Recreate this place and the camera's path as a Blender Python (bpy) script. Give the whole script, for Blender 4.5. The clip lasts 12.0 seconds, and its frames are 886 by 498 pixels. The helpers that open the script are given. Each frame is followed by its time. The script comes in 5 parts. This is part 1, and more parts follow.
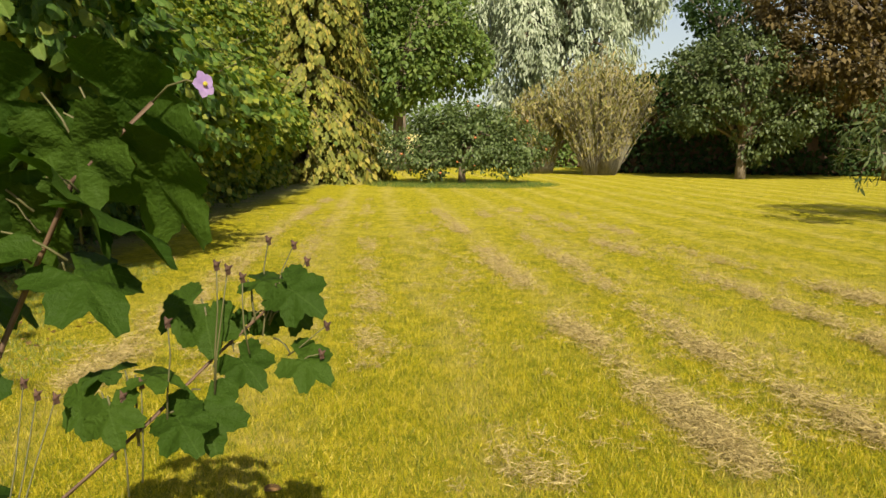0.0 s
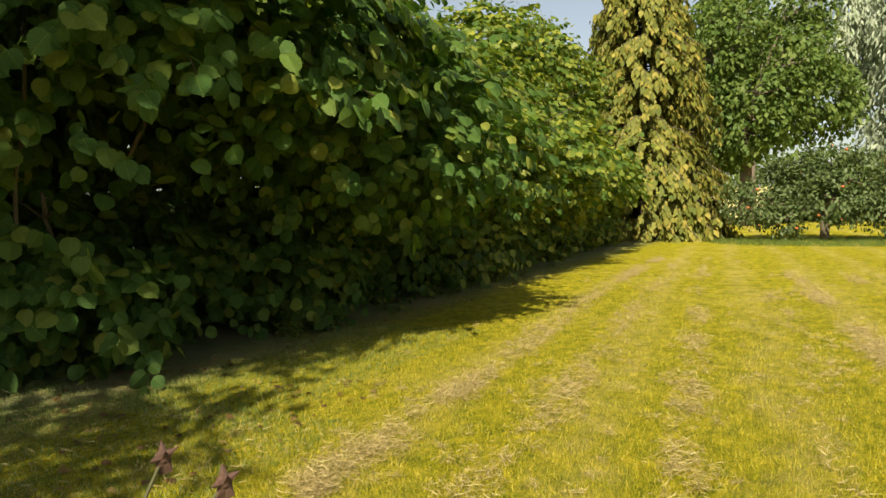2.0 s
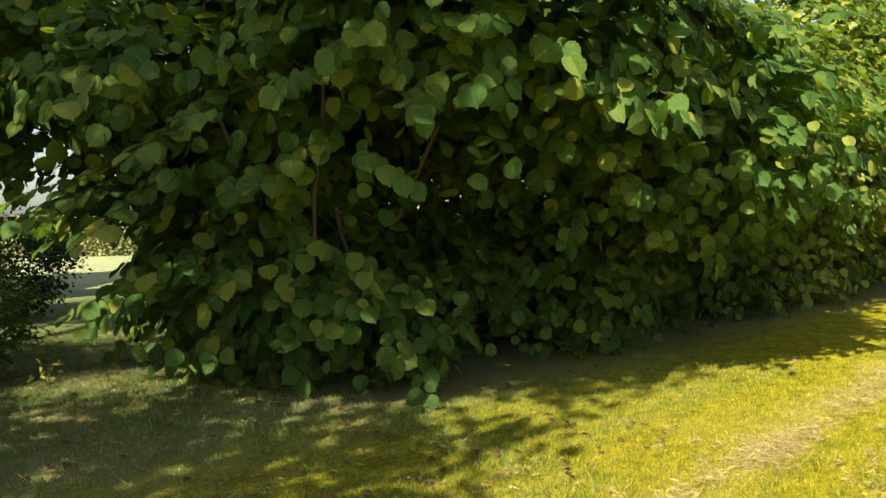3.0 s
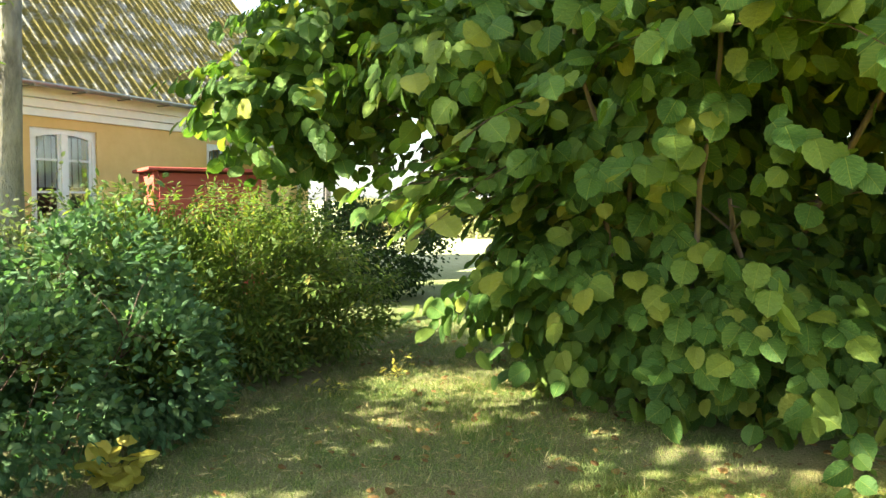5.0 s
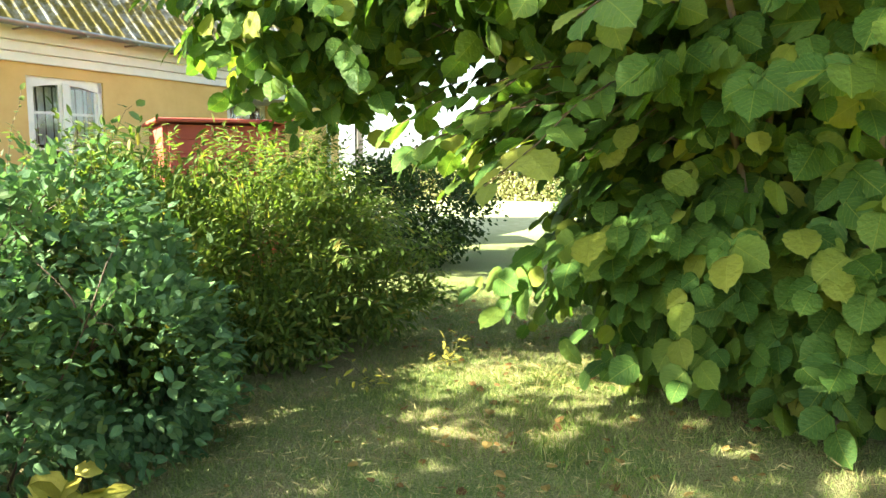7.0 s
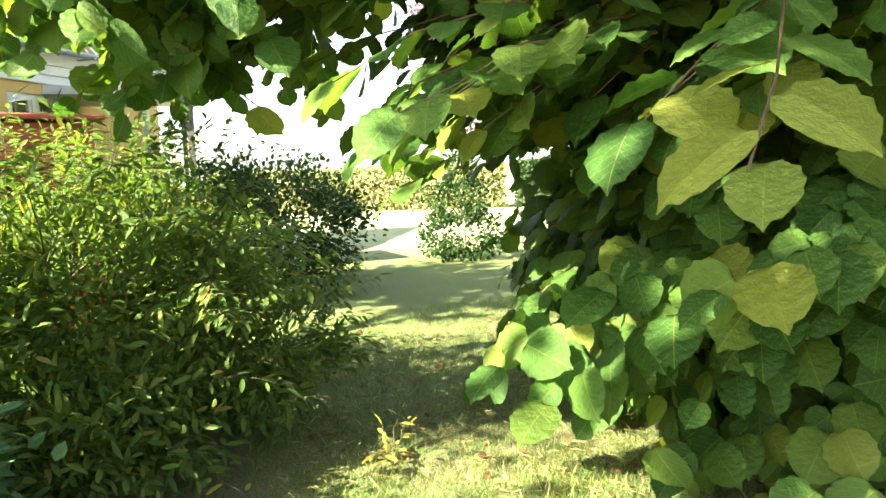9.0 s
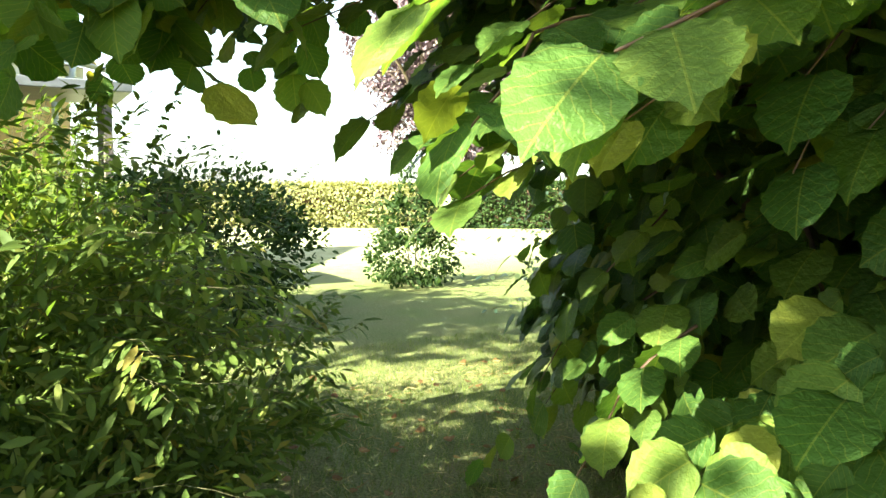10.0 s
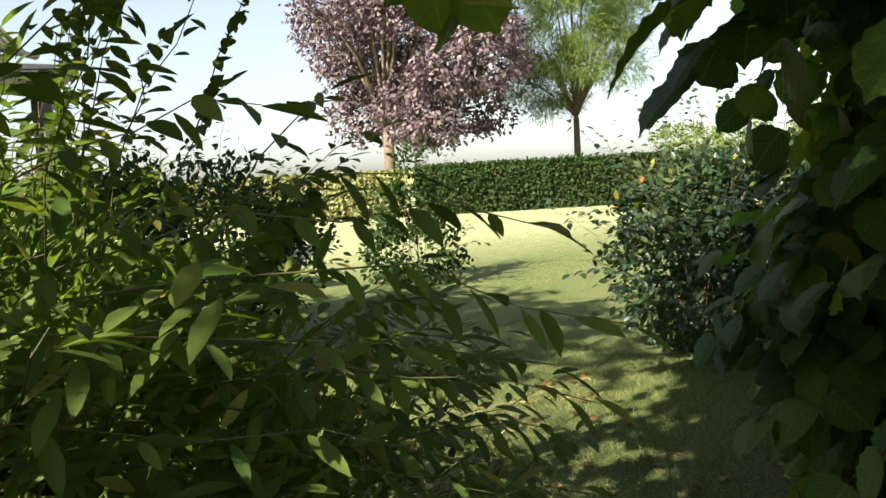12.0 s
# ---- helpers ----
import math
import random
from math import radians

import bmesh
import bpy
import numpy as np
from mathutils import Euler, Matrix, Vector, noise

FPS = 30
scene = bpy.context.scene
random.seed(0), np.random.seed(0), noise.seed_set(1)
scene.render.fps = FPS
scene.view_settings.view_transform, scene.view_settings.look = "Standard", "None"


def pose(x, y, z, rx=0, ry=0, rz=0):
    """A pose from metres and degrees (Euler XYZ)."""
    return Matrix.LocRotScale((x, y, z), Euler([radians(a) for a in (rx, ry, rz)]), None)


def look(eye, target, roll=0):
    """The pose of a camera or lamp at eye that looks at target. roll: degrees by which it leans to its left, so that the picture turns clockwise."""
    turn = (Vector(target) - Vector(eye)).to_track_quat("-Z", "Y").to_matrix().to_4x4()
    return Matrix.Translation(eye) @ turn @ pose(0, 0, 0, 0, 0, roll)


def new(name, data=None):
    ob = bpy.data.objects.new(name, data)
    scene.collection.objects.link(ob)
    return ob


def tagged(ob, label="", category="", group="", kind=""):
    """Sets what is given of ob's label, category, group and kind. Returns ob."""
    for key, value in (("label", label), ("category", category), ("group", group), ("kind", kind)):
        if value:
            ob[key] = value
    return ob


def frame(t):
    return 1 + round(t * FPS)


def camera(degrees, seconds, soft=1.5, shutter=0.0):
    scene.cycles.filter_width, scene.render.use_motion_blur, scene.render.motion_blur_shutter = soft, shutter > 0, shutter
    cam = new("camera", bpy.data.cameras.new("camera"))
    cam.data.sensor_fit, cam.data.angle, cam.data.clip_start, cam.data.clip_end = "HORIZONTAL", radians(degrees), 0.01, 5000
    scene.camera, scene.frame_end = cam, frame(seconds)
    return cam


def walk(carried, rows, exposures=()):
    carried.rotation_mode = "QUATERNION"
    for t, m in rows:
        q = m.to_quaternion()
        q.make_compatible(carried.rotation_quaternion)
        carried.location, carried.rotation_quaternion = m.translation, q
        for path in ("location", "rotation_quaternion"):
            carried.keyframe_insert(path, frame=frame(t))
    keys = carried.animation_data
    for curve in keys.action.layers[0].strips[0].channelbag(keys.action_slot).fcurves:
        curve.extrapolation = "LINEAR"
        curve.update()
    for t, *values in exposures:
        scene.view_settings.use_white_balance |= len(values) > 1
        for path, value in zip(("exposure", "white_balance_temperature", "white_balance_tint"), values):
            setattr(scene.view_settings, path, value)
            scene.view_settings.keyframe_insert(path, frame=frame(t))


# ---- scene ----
# camera and its walk
cam = camera(61.9, 12.0, soft=1.5)


def eye_row(t, x, y, z, yaw, pitch, roll):
    """A row of the walk: yaw to the left of +y, pitch above the horizon, in degrees."""
    a, b = radians(yaw), radians(pitch)
    way = Vector((-math.sin(a) * math.cos(b), math.cos(a) * math.cos(b), math.sin(b)))
    return t, look((x, y, z), Vector((x, y, z)) + way, roll)


walk(cam, [eye_row(*r) for r in (
    (0, -0.000, 0.000, 1.472, -0.00, -8.01, 0.22),
    (0.5, 0.086, 0.356, 1.445, 8.33, -7.82, -0.01),
    (1, 0.110, 0.708, 1.441, 14.72, -7.20, 0.02),
    (1.5, 0.043, 1.010, 1.455, 17.43, -4.81, -0.57),
    (2, 0.026, 1.318, 1.437, 25.92, -3.42, -1.21),
    (2.5, -0.044, 1.584, 1.444, 38.92, -2.73, -1.01),
    (3, -0.228, 1.878, 1.552, 48.88, -2.90, -0.88),
    (3.5, -0.465, 2.161, 1.677, 59.04, -3.77, -1.34),
    (3.7, -0.590, 2.220, 1.713, 63.03, -4.26, -1.12),
    (5.3, -1.549, 2.511, 1.547, 78.95, -3.74, 0.33),
    (5.5, -1.698, 2.548, 1.529, 80.37, -3.90, 0.25),
    (6, -1.966, 2.607, 1.511, 82.12, -4.23, 0.80),
    (6.5, -2.335, 2.596, 1.475, 81.58, -5.69, 0.66),
    (7, -2.650, 2.547, 1.439, 79.38, -6.48, -0.32),
    (7.2, -2.794, 2.545, 1.436, 78.72, -6.47, -0.77),
    (8.8, -4.314, 2.389, 1.382, 66.19, -6.45, -2.23),
    (9, -4.569, 2.427, 1.373, 65.92, -5.97, -2.01),
    (9.5, -5.081, 2.502, 1.406, 63.07, -5.10, -1.01),
    (10, -5.625, 2.498, 1.367, 59.86, -4.60, 0.18),
    (10.5, -6.071, 2.394, 1.278, 57.38, -4.44, 1.32),
    (11, -6.381, 2.379, 1.277, 56.69, -5.31, -0.18),
    (11.5, -6.763, 2.394, 1.334, 55.46, -5.92, -1.85),
    (12, -7.107, 2.480, 1.345, 55.62, -5.73, -3.32),
)], exposures=((0.0, 0.85, 6900, 8), (2.5, 0.95, 6800, 6), (3.0, 1.45, 6700, 4), (3.5, 1.9, 6600, 4), (5.5, 3.25, 6600, 2), (7.2, 3.4, 6550, 0), (9.0, 3.4, 6550, 0), (10.0, 3.25, 6550, 0), (11.0, 2.65, 6500, 4), (12.0, 1.8, 6500, 8)))

# daylight
SUN_WAY = Vector((0.17, -0.95, 0.80)).normalized()
world = bpy.data.worlds.new("world")
scene.world = world
world.use_nodes = True
sky = world.node_tree.nodes.new("ShaderNodeTexSky")
sky.sky_type, sky.sun_disc = "NISHITA", False
sky.sun_elevation, sky.sun_rotation = math.asin(SUN_WAY.z), math.atan2(SUN_WAY.x, SUN_WAY.y)
sky.air_density, sky.dust_density = 1.0, 1.5
haze = world.node_tree.nodes.new("ShaderNodeHueSaturation")
haze.inputs["Saturation"].default_value = 0.6
world.node_tree.links.new(sky.outputs[0], haze.inputs["Color"])
world.node_tree.links.new(haze.outputs[0], world.node_tree.nodes["Background"].inputs["Color"])
world.node_tree.nodes["Background"].inputs["Strength"].default_value = 0.07
sun = new("sun", bpy.data.lights.new("sun", "SUN"))
sun.data.energy, sun.data.angle, sun.data.color = 5.0, radians(0.6), (1.0, 0.91, 0.72)
sun.matrix_world = look((0, 0, 30), Vector((0, 0, 30)) - SUN_WAY)


# ---- materials ----
def nodes_of(name):
    m = bpy.data.materials.new(name)
    m.use_nodes = True
    t = m.node_tree
    return m, t, t.nodes["Principled BSDF"], t.nodes["Material Output"]


def ramp(t, fac, stops):
    r = t.nodes.new("ShaderNodeValToRGB")
    while len(r.color_ramp.elements) < len(stops):
        r.color_ramp.elements.new(0.5)
    for e, (p, c) in zip(r.color_ramp.elements, stops):
        e.position, e.color = p, (*c, 1)
    t.links.new(fac, r.inputs[0])
    return r.outputs[0]


def noise_tex(t, scale, detail=4.0, rough=0.6, coord=None, squash=None):
    n = t.nodes.new("ShaderNodeTexNoise")
    n.inputs["Scale"].default_value, n.inputs["Detail"].default_value = scale, detail
    n.inputs["Roughness"].default_value = rough
    if coord is None:
        coord = t.nodes.new("ShaderNodeTexCoord").outputs["Object"]
    if squash:
        mp = t.nodes.new("ShaderNodeMapping")
        mp.inputs["Scale"].default_value = squash
        t.links.new(coord, mp.inputs[0])
        coord = mp.outputs[0]
    t.links.new(coord, n.inputs["Vector"])
    return n.outputs["Fac"]


def mix_rgb(t, fac, a, b, mode="MIX"):
    n = t.nodes.new("ShaderNodeMix")
    n.data_type, n.blend_type = "RGBA", mode
    for sock, v in ((n.inputs[0], fac), (n.inputs[6], a), (n.inputs[7], b)):
        if isinstance(v, (int, float)):
            sock.default_value = v
        elif isinstance(v, tuple):
            sock.default_value = (*v, 1)
        else:
            t.links.new(v, sock)
    return n.outputs[2]


def maths(t, op, a, b=0.5, clamp=False):
    n = t.nodes.new("ShaderNodeMath")
    n.operation, n.use_clamp = op, clamp
    for sock, v in ((n.inputs[0], a), (n.inputs[1], b)):
        if isinstance(v, (int, float)):
            sock.default_value = v
        else:
            t.links.new(v, sock)
    return n.outputs[0]


def bump(t, bsdf, height, strength, distance):
    b = t.nodes.new("ShaderNodeBump")
    b.inputs["Strength"].default_value, b.inputs["Distance"].default_value = strength, distance
    t.links.new(height, b.inputs["Height"])
    t.links.new(b.outputs[0], bsdf.inputs["Normal"])


def leaf_material(name, stops, glow, through_amount=0.4, rough=0.45, veins=True, spots=0.0, gloss=0.3):
    """Thin leaf: a waxy upper skin and light that comes through it. stops: colours from leaf to leaf."""
    m, t, bsdf, out = nodes_of(name)
    rnd = t.nodes.new("ShaderNodeNewGeometry").outputs["Random Per Island"]
    own = t.nodes.new("ShaderNodeObjectInfo").outputs["Random"]
    col = ramp(t, maths(t, "FRACT", maths(t, "ADD", rnd, own)), stops)
    uv = t.nodes.new("ShaderNodeTexCoord").outputs["UV"]
    mottled = noise_tex(t, 5.0, 3.0, 0.6, uv)
    col = mix_rgb(t, maths(t, "MULTIPLY", mottled, 0.35), col, tuple(0.55 * c for c in stops[0][1]))
    if veins:
        sep = t.nodes.new("ShaderNodeSeparateXYZ")
        t.links.new(uv, sep.inputs[0])
        side = maths(t, "ABSOLUTE", maths(t, "SUBTRACT", sep.outputs[0], 0.5))
        rib = maths(t, "LESS_THAN", side, 0.012)
        comb = maths(t, "FRACT", maths(t, "MULTIPLY", maths(t, "SUBTRACT", sep.outputs[1], maths(t, "MULTIPLY", side, 0.8)), 7.0))
        vein = maths(t, "LESS_THAN", comb, 0.10)
        lines = maths(t, "MAXIMUM", rib, maths(t, "MULTIPLY", vein, 0.6))
        col = mix_rgb(t, maths(t, "MULTIPLY", lines, 0.34), col, tuple(min(1, 1.15 * c + 0.01) for c in stops[-1][1]))
        bump(t, bsdf, maths(t, "ADD", maths(t, "SUBTRACT", comb, lines), maths(t, "MULTIPLY", noise_tex(t, 9.0, 3.0, 0.6, uv), 1.2)), 0.8, 0.012)
    if spots:
        dead = maths(t, "GREATER_THAN", noise_tex(t, 3.0, 5.0, 0.7), 1.0 - spots)
        col = mix_rgb(t, dead, col, (0.16, 0.09, 0.03))
    t.links.new(col, bsdf.inputs["Base Color"])
    bsdf.inputs["Roughness"].default_value = rough
    bsdf.inputs["Specular IOR Level"].default_value = gloss
    tr = t.nodes.new("ShaderNodeBsdfTranslucent")
    t.links.new(mix_rgb(t, 0.8, col, glow, "MULTIPLY"), tr.inputs["Color"])
    mx = t.nodes.new("ShaderNodeMixShader")
    mx.inputs[0].default_value = through_amount
    t.links.new(bsdf.outputs[0], mx.inputs[1])
    t.links.new(tr.outputs[0], mx.inputs[2])
    t.links.new(mx.outputs[0], out.inputs["Surface"])
    return m


def plain_material(name, a, b, scale=8.0, rough=0.8, relief=0.3, depth=0.01, squash=None, metal=0.0):
    """A rough surface between two colours, with grain at two scales."""
    m, t, bsdf, out = nodes_of(name)
    n1, n2 = noise_tex(t, scale, 6, 0.65, None, squash), noise_tex(t, scale * 0.17, 3, 0.6, None, squash)
    f = maths(t, "ADD", maths(t, "MULTIPLY", n1, 0.6), maths(t, "MULTIPLY", n2, 0.5))
    t.links.new(ramp(t, f, ((0.32, a), (0.72, b))), bsdf.inputs["Base Color"])
    bsdf.inputs["Roughness"].default_value, bsdf.inputs["Metallic"].default_value = rough, metal
    bump(t, bsdf, n1, relief, depth)
    return m


HAZEL = leaf_material("hazel_leaf", ((0.0, (0.055, 0.125, 0.028)), (0.55, (0.10, 0.19, 0.04)), (0.88, (0.17, 0.24, 0.045)), (1.0, (0.33, 0.345, 0.065))), (1.6, 1.7, 0.6), 0.42, 0.5, True, 0.0, 0.25)
HEDGE = leaf_material("hedge_leaf", ((0.0, (0.06, 0.12, 0.02)), (0.5, (0.13, 0.19, 0.03)), (1.0, (0.33, 0.33, 0.05))), (1.8, 1.8, 0.6), 0.4, 0.5, False)
ROSE = leaf_material("rose_leaf", ((0.0, (0.08, 0.165, 0.075)), (0.7, (0.14, 0.245, 0.115)), (1.0, (0.21, 0.30, 0.125))), (1.3, 1.6, 0.7), 0.3, 0.6, True, 0.0, 0.15)
SPIREA = leaf_material("spirea_leaf", ((0.0, (0.07, 0.12, 0.03)), (0.7, (0.135, 0.195, 0.045)), (0.95, (0.205, 0.24, 0.06)), (1.0, (0.32, 0.26, 0.07))), (1.6, 1.7, 0.6), 0.42, 0.6, False, 0.0, 0.15)
DARKLEAF = leaf_material("dark_leaf", ((0.0, (0.022, 0.05, 0.015)), (1.0, (0.055, 0.09, 0.024))), (1.3, 1.5, 0.6), 0.3, 0.6, False, 0.0, 0.15)
APPLELEAF = leaf_material("apple_leaf", ((0.0, (0.06, 0.095, 0.03)), (1.0, (0.13, 0.17, 0.06))), (1.4, 1.5, 0.7), 0.3, 0.5, False)
CONIFER = leaf_material("conifer_spray", ((0.0, (0.10, 0.125, 0.022)), (0.6, (0.215, 0.22, 0.04)), (1.0, (0.36, 0.29, 0.06))), (1.4, 1.4, 0.6), 0.25, 0.7, False)
BIRCHY = leaf_material("lime_tree_leaf", ((0.0, (0.08, 0.14, 0.03)), (1.0, (0.16, 0.21, 0.045))), (1.4, 1.5, 0.7), 0.35, 0.6, False)
WILLOW = leaf_material("willow_leaf", ((0.0, (0.25, 0.30, 0.20)), (1.0, (0.46, 0.50, 0.39))), (1.2, 1.3, 0.9), 0.3, 0.5, False)
STRAWBUSH = leaf_material("osier_leaf", ((0.0, (0.16, 0.17, 0.05)), (0.5, (0.26, 0.24, 0.08)), (1.0, (0.40, 0.33, 0.15))), (1.3, 1.3, 0.7), 0.3, 0.7, False)
GOLDHEDGE = leaf_material("golden_hedge_leaf", ((0.0, (0.22, 0.24, 0.09)), (1.0, (0.36, 0.35, 0.16))), (1.2, 1.2, 0.6), 0.3, 0.6, False)
SNOWBERRY = leaf_material("snowberry_leaf", ((0.0, (0.07, 0.10, 0.045)), (0.7, (0.13, 0.165, 0.08)), (1.0, (0.22, 0.225, 0.11))), (1.4, 1.5, 0.8), 0.32, 0.5, False)
HIPLEAF = leaf_material("hip_rose_leaf", ((0.0, (0.025, 0.055, 0.03)), (0.7, (0.055, 0.092, 0.05)), (0.92, (0.10, 0.14, 0.04)), (1.0, (0.28, 0.26, 0.05))), (1.4, 1.6, 0.6), 0.32, 0.35, False, 0.0, 0.55)
GREYLEAF = leaf_material("pear_leaf", ((0.0, (0.055, 0.085, 0.028)), (1.0, (0.12, 0.15, 0.06))), (1.3, 1.4, 0.8), 0.3, 0.5, False)
BROWNLEAF = leaf_material("copper_leaf", ((0.0, (0.065, 0.052, 0.02)), (1.0, (0.15, 0.105, 0.035))), (1.4, 1.2, 0.7), 0.3, 0.6, False)
PLUM = leaf_material("plum_leaf", ((0.0, (0.09, 0.055, 0.075)), (0.6, (0.17, 0.125, 0.15)), (1.0, (0.28, 0.24, 0.23))), (1.2, 1.0, 1.1), 0.25, 0.5, False)
RASPBERRY = leaf_material("raspberry_leaf", ((0.0, (0.022, 0.05, 0.006)), (1.0, (0.044, 0.082, 0.010))), (1.2, 1.7, 0.3), 0.3, 0.65, True, 0.0, 0.1)
YELLOWLEAF = leaf_material("yellow_leaf", ((0.0, (0.42, 0.40, 0.06)), (1.0, (0.60, 0.50, 0.10))), (1.2, 1.2, 0.6), 0.35, 0.5, True)
DEADLEAF = leaf_material("dead_leaf", ((0.0, (0.16, 0.08, 0.03)), (0.6, (0.30, 0.17, 0.06)), (1.0, (0.46, 0.32, 0.10))), (1.2, 1.0, 0.6), 0.15, 0.8, True)
PETAL = leaf_material("pink_petal", ((0.0, (0.42, 0.28, 0.60)), (1.0, (0.52, 0.37, 0.66))), (1.1, 1.0, 1.2), 0.4, 0.6, False)
BLADE = leaf_material("grass_blade", ((0.0, (0.08, 0.12, 0.004)), (0.45, (0.27, 0.265, 0.008)), (0.8, (0.52, 0.42, 0.02)), (1.0, (0.66, 0.52, 0.13))), (1.3, 1.3, 0.5), 0.3, 0.6, False)
# greener, duller copy of the lawn blades with the passage's shade in its colour
SHADED_BLADE = leaf_material("shaded_grass_blade", ((0.0, (0.10, 0.16, 0.03)), (0.6, (0.19, 0.255, 0.06)), (0.88, (0.32, 0.33, 0.12)), (1.0, (0.52, 0.44, 0.24))), (1.3, 1.3, 0.6), 0.3, 0.7, False)
HAY = leaf_material("hay", ((0.0, (0.22, 0.165, 0.065)), (0.5, (0.40, 0.315, 0.13)), (1.0, (0.60, 0.49, 0.23))), (1.1, 1.0, 0.8), 0.15, 0.85, False)
BARK = plain_material("bark", (0.075, 0.055, 0.038), (0.19, 0.15, 0.11), 14, 0.9, 0.8, 0.02, (1, 1, 0.25))
PALEBARK = plain_material("pale_bark", (0.035, 0.03, 0.024), (0.42, 0.39, 0.33), 9, 0.9, 1.0, 0.05, (1, 1, 0.4))
TWIG = plain_material("twig", (0.045, 0.025, 0.015), (0.11, 0.062, 0.035), 30, 0.7, 0.3, 0.004)
GREENTWIG = plain_material("green_twig", (0.05, 0.05, 0.018), (0.10, 0.095, 0.035), 30, 0.7, 0.3, 0.004)
SEED = plain_material("seed_head", (0.035, 0.018, 0.012), (0.09, 0.045, 0.03), 60, 0.9, 0.6, 0.004)
FRUIT = plain_material("apple_skin", (0.38, 0.06, 0.03), (0.45, 0.20, 0.05), 20, 0.4, 0.1, 0.002)


def lawn_material():
    """Mown grass: green and bleached patches, pale raked stripes along the mowing lines and bare earth under the bushes."""
    m, t, bsdf, out = nodes_of("lawn")
    co = t.nodes.new("ShaderNodeTexCoord").outputs["Object"]
    fine, mid, big = noise_tex(t, 55, 5, 0.75, co), noise_tex(t, 5.5, 5, 0.65, co, (1, 0.6, 1)), noise_tex(t, 0.55, 4, 0.6, co)
    base = ramp(t, maths(t, "ADD", maths(t, "MULTIPLY", fine, 0.35), maths(t, "ADD", maths(t, "MULTIPLY", noise_tex(t, 16, 6, 0.8, co, (1, 0.45, 1)), 0.4), maths(t, "MULTIPLY", mid, 0.25))),
                ((0.40, (0.085, 0.115, 0.004)), (0.485, (0.28, 0.265, 0.007)), (0.575, (0.58, 0.46, 0.03))))
    sep = t.nodes.new("ShaderNodeSeparateXYZ")
    t.links.new(co, sep.inputs[0])
    warp = maths(t, "MULTIPLY", maths(t, "SUBTRACT", noise_tex(t, 0.9, 3, 0.6, co), 0.5), 0.9)
    across = maths(t, "ADD", maths(t, "ADD", sep.outputs[0], maths(t, "MULTIPLY", sep.outputs[1], 0.10)), warp)
    comb = maths(t, "ABSOLUTE", maths(t, "SUBTRACT", maths(t, "FRACT", maths(t, "MULTIPLY", across, 0.85)), 0.5))
    stripe = maths(t, "MULTIPLY", maths(t, "SUBTRACT", 0.27, comb), 4.0, True)
    rows = maths(t, "MULTIPLY", stripe, maths(t, "MULTIPLY", maths(t, "SUBTRACT", noise_tex(t, 3.2, 6, 0.75, co), 0.38), 3.2, True), True)
    far = maths(t, "MULTIPLY", maths(t, "SUBTRACT", sep.outputs[0], -3.4), 2.0, True)
    rows = maths(t, "MULTIPLY", rows, far)
    col = mix_rgb(t, maths(t, "MULTIPLY", rows, 0.8), base, (0.58, 0.455, 0.155))
    patch = maths(t, "MULTIPLY", maths(t, "SUBTRACT", big, 0.52), 4.0, True)
    col = mix_rgb(t, maths(t, "MULTIPLY", patch, 0.5), col, (0.54, 0.45, 0.09))
    # greener grass past x -4.2, with the passage's shade put into its colour
    shade_tint = maths(t, "MULTIPLY", maths(t, "SUBTRACT", -4.2, sep.outputs[0]), 0.9, True)
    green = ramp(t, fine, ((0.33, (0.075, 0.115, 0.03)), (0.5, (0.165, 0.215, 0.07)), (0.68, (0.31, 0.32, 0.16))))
    col = mix_rgb(t, shade_tint, col, green)
    # lawn turns gradually to a paler, greyer green past x -15.2
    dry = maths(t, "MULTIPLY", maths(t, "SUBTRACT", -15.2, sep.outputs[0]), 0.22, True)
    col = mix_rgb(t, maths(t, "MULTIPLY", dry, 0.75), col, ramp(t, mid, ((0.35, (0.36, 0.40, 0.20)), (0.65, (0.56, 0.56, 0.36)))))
    trodden = maths(t, "MULTIPLY", shade_tint, maths(t, "ADD", maths(t, "MULTIPLY", maths(t, "ADD", sep.outputs[0], 9.5), 0.6, True), 0.25, True))
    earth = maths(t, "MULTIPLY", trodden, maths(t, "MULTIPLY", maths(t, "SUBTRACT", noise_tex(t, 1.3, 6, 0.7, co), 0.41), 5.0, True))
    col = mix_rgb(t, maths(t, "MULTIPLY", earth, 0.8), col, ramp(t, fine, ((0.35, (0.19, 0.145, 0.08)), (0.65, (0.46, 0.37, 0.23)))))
    t.links.new(col, bsdf.inputs["Base Color"])
    bsdf.inputs["Roughness"].default_value = 0.9
    bsdf.inputs["Specular IOR Level"].default_value = 0.15
    bump(t, bsdf, maths(t, "ADD", fine, maths(t, "MULTIPLY", rows, 0.6)), 1.0, 0.05)
    return m


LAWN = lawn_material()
FIELD = plain_material("stubble_field", (0.40, 0.36, 0.12), (0.52, 0.46, 0.18), 0.6, 0.9, 0.2, 0.05)
ASPHALT = plain_material("asphalt", (0.20, 0.21, 0.22), (0.28, 0.28, 0.29), 3, 0.85, 0.3, 0.01)
PLASTER = plain_material("ochre_plaster", (0.52, 0.34, 0.12), (0.66, 0.47, 0.20), 3.2, 0.9, 0.3, 0.01)
WHITE = plain_material("white_paint", (0.58, 0.60, 0.60), (0.80, 0.80, 0.78), 6, 0.6, 0.2, 0.004)
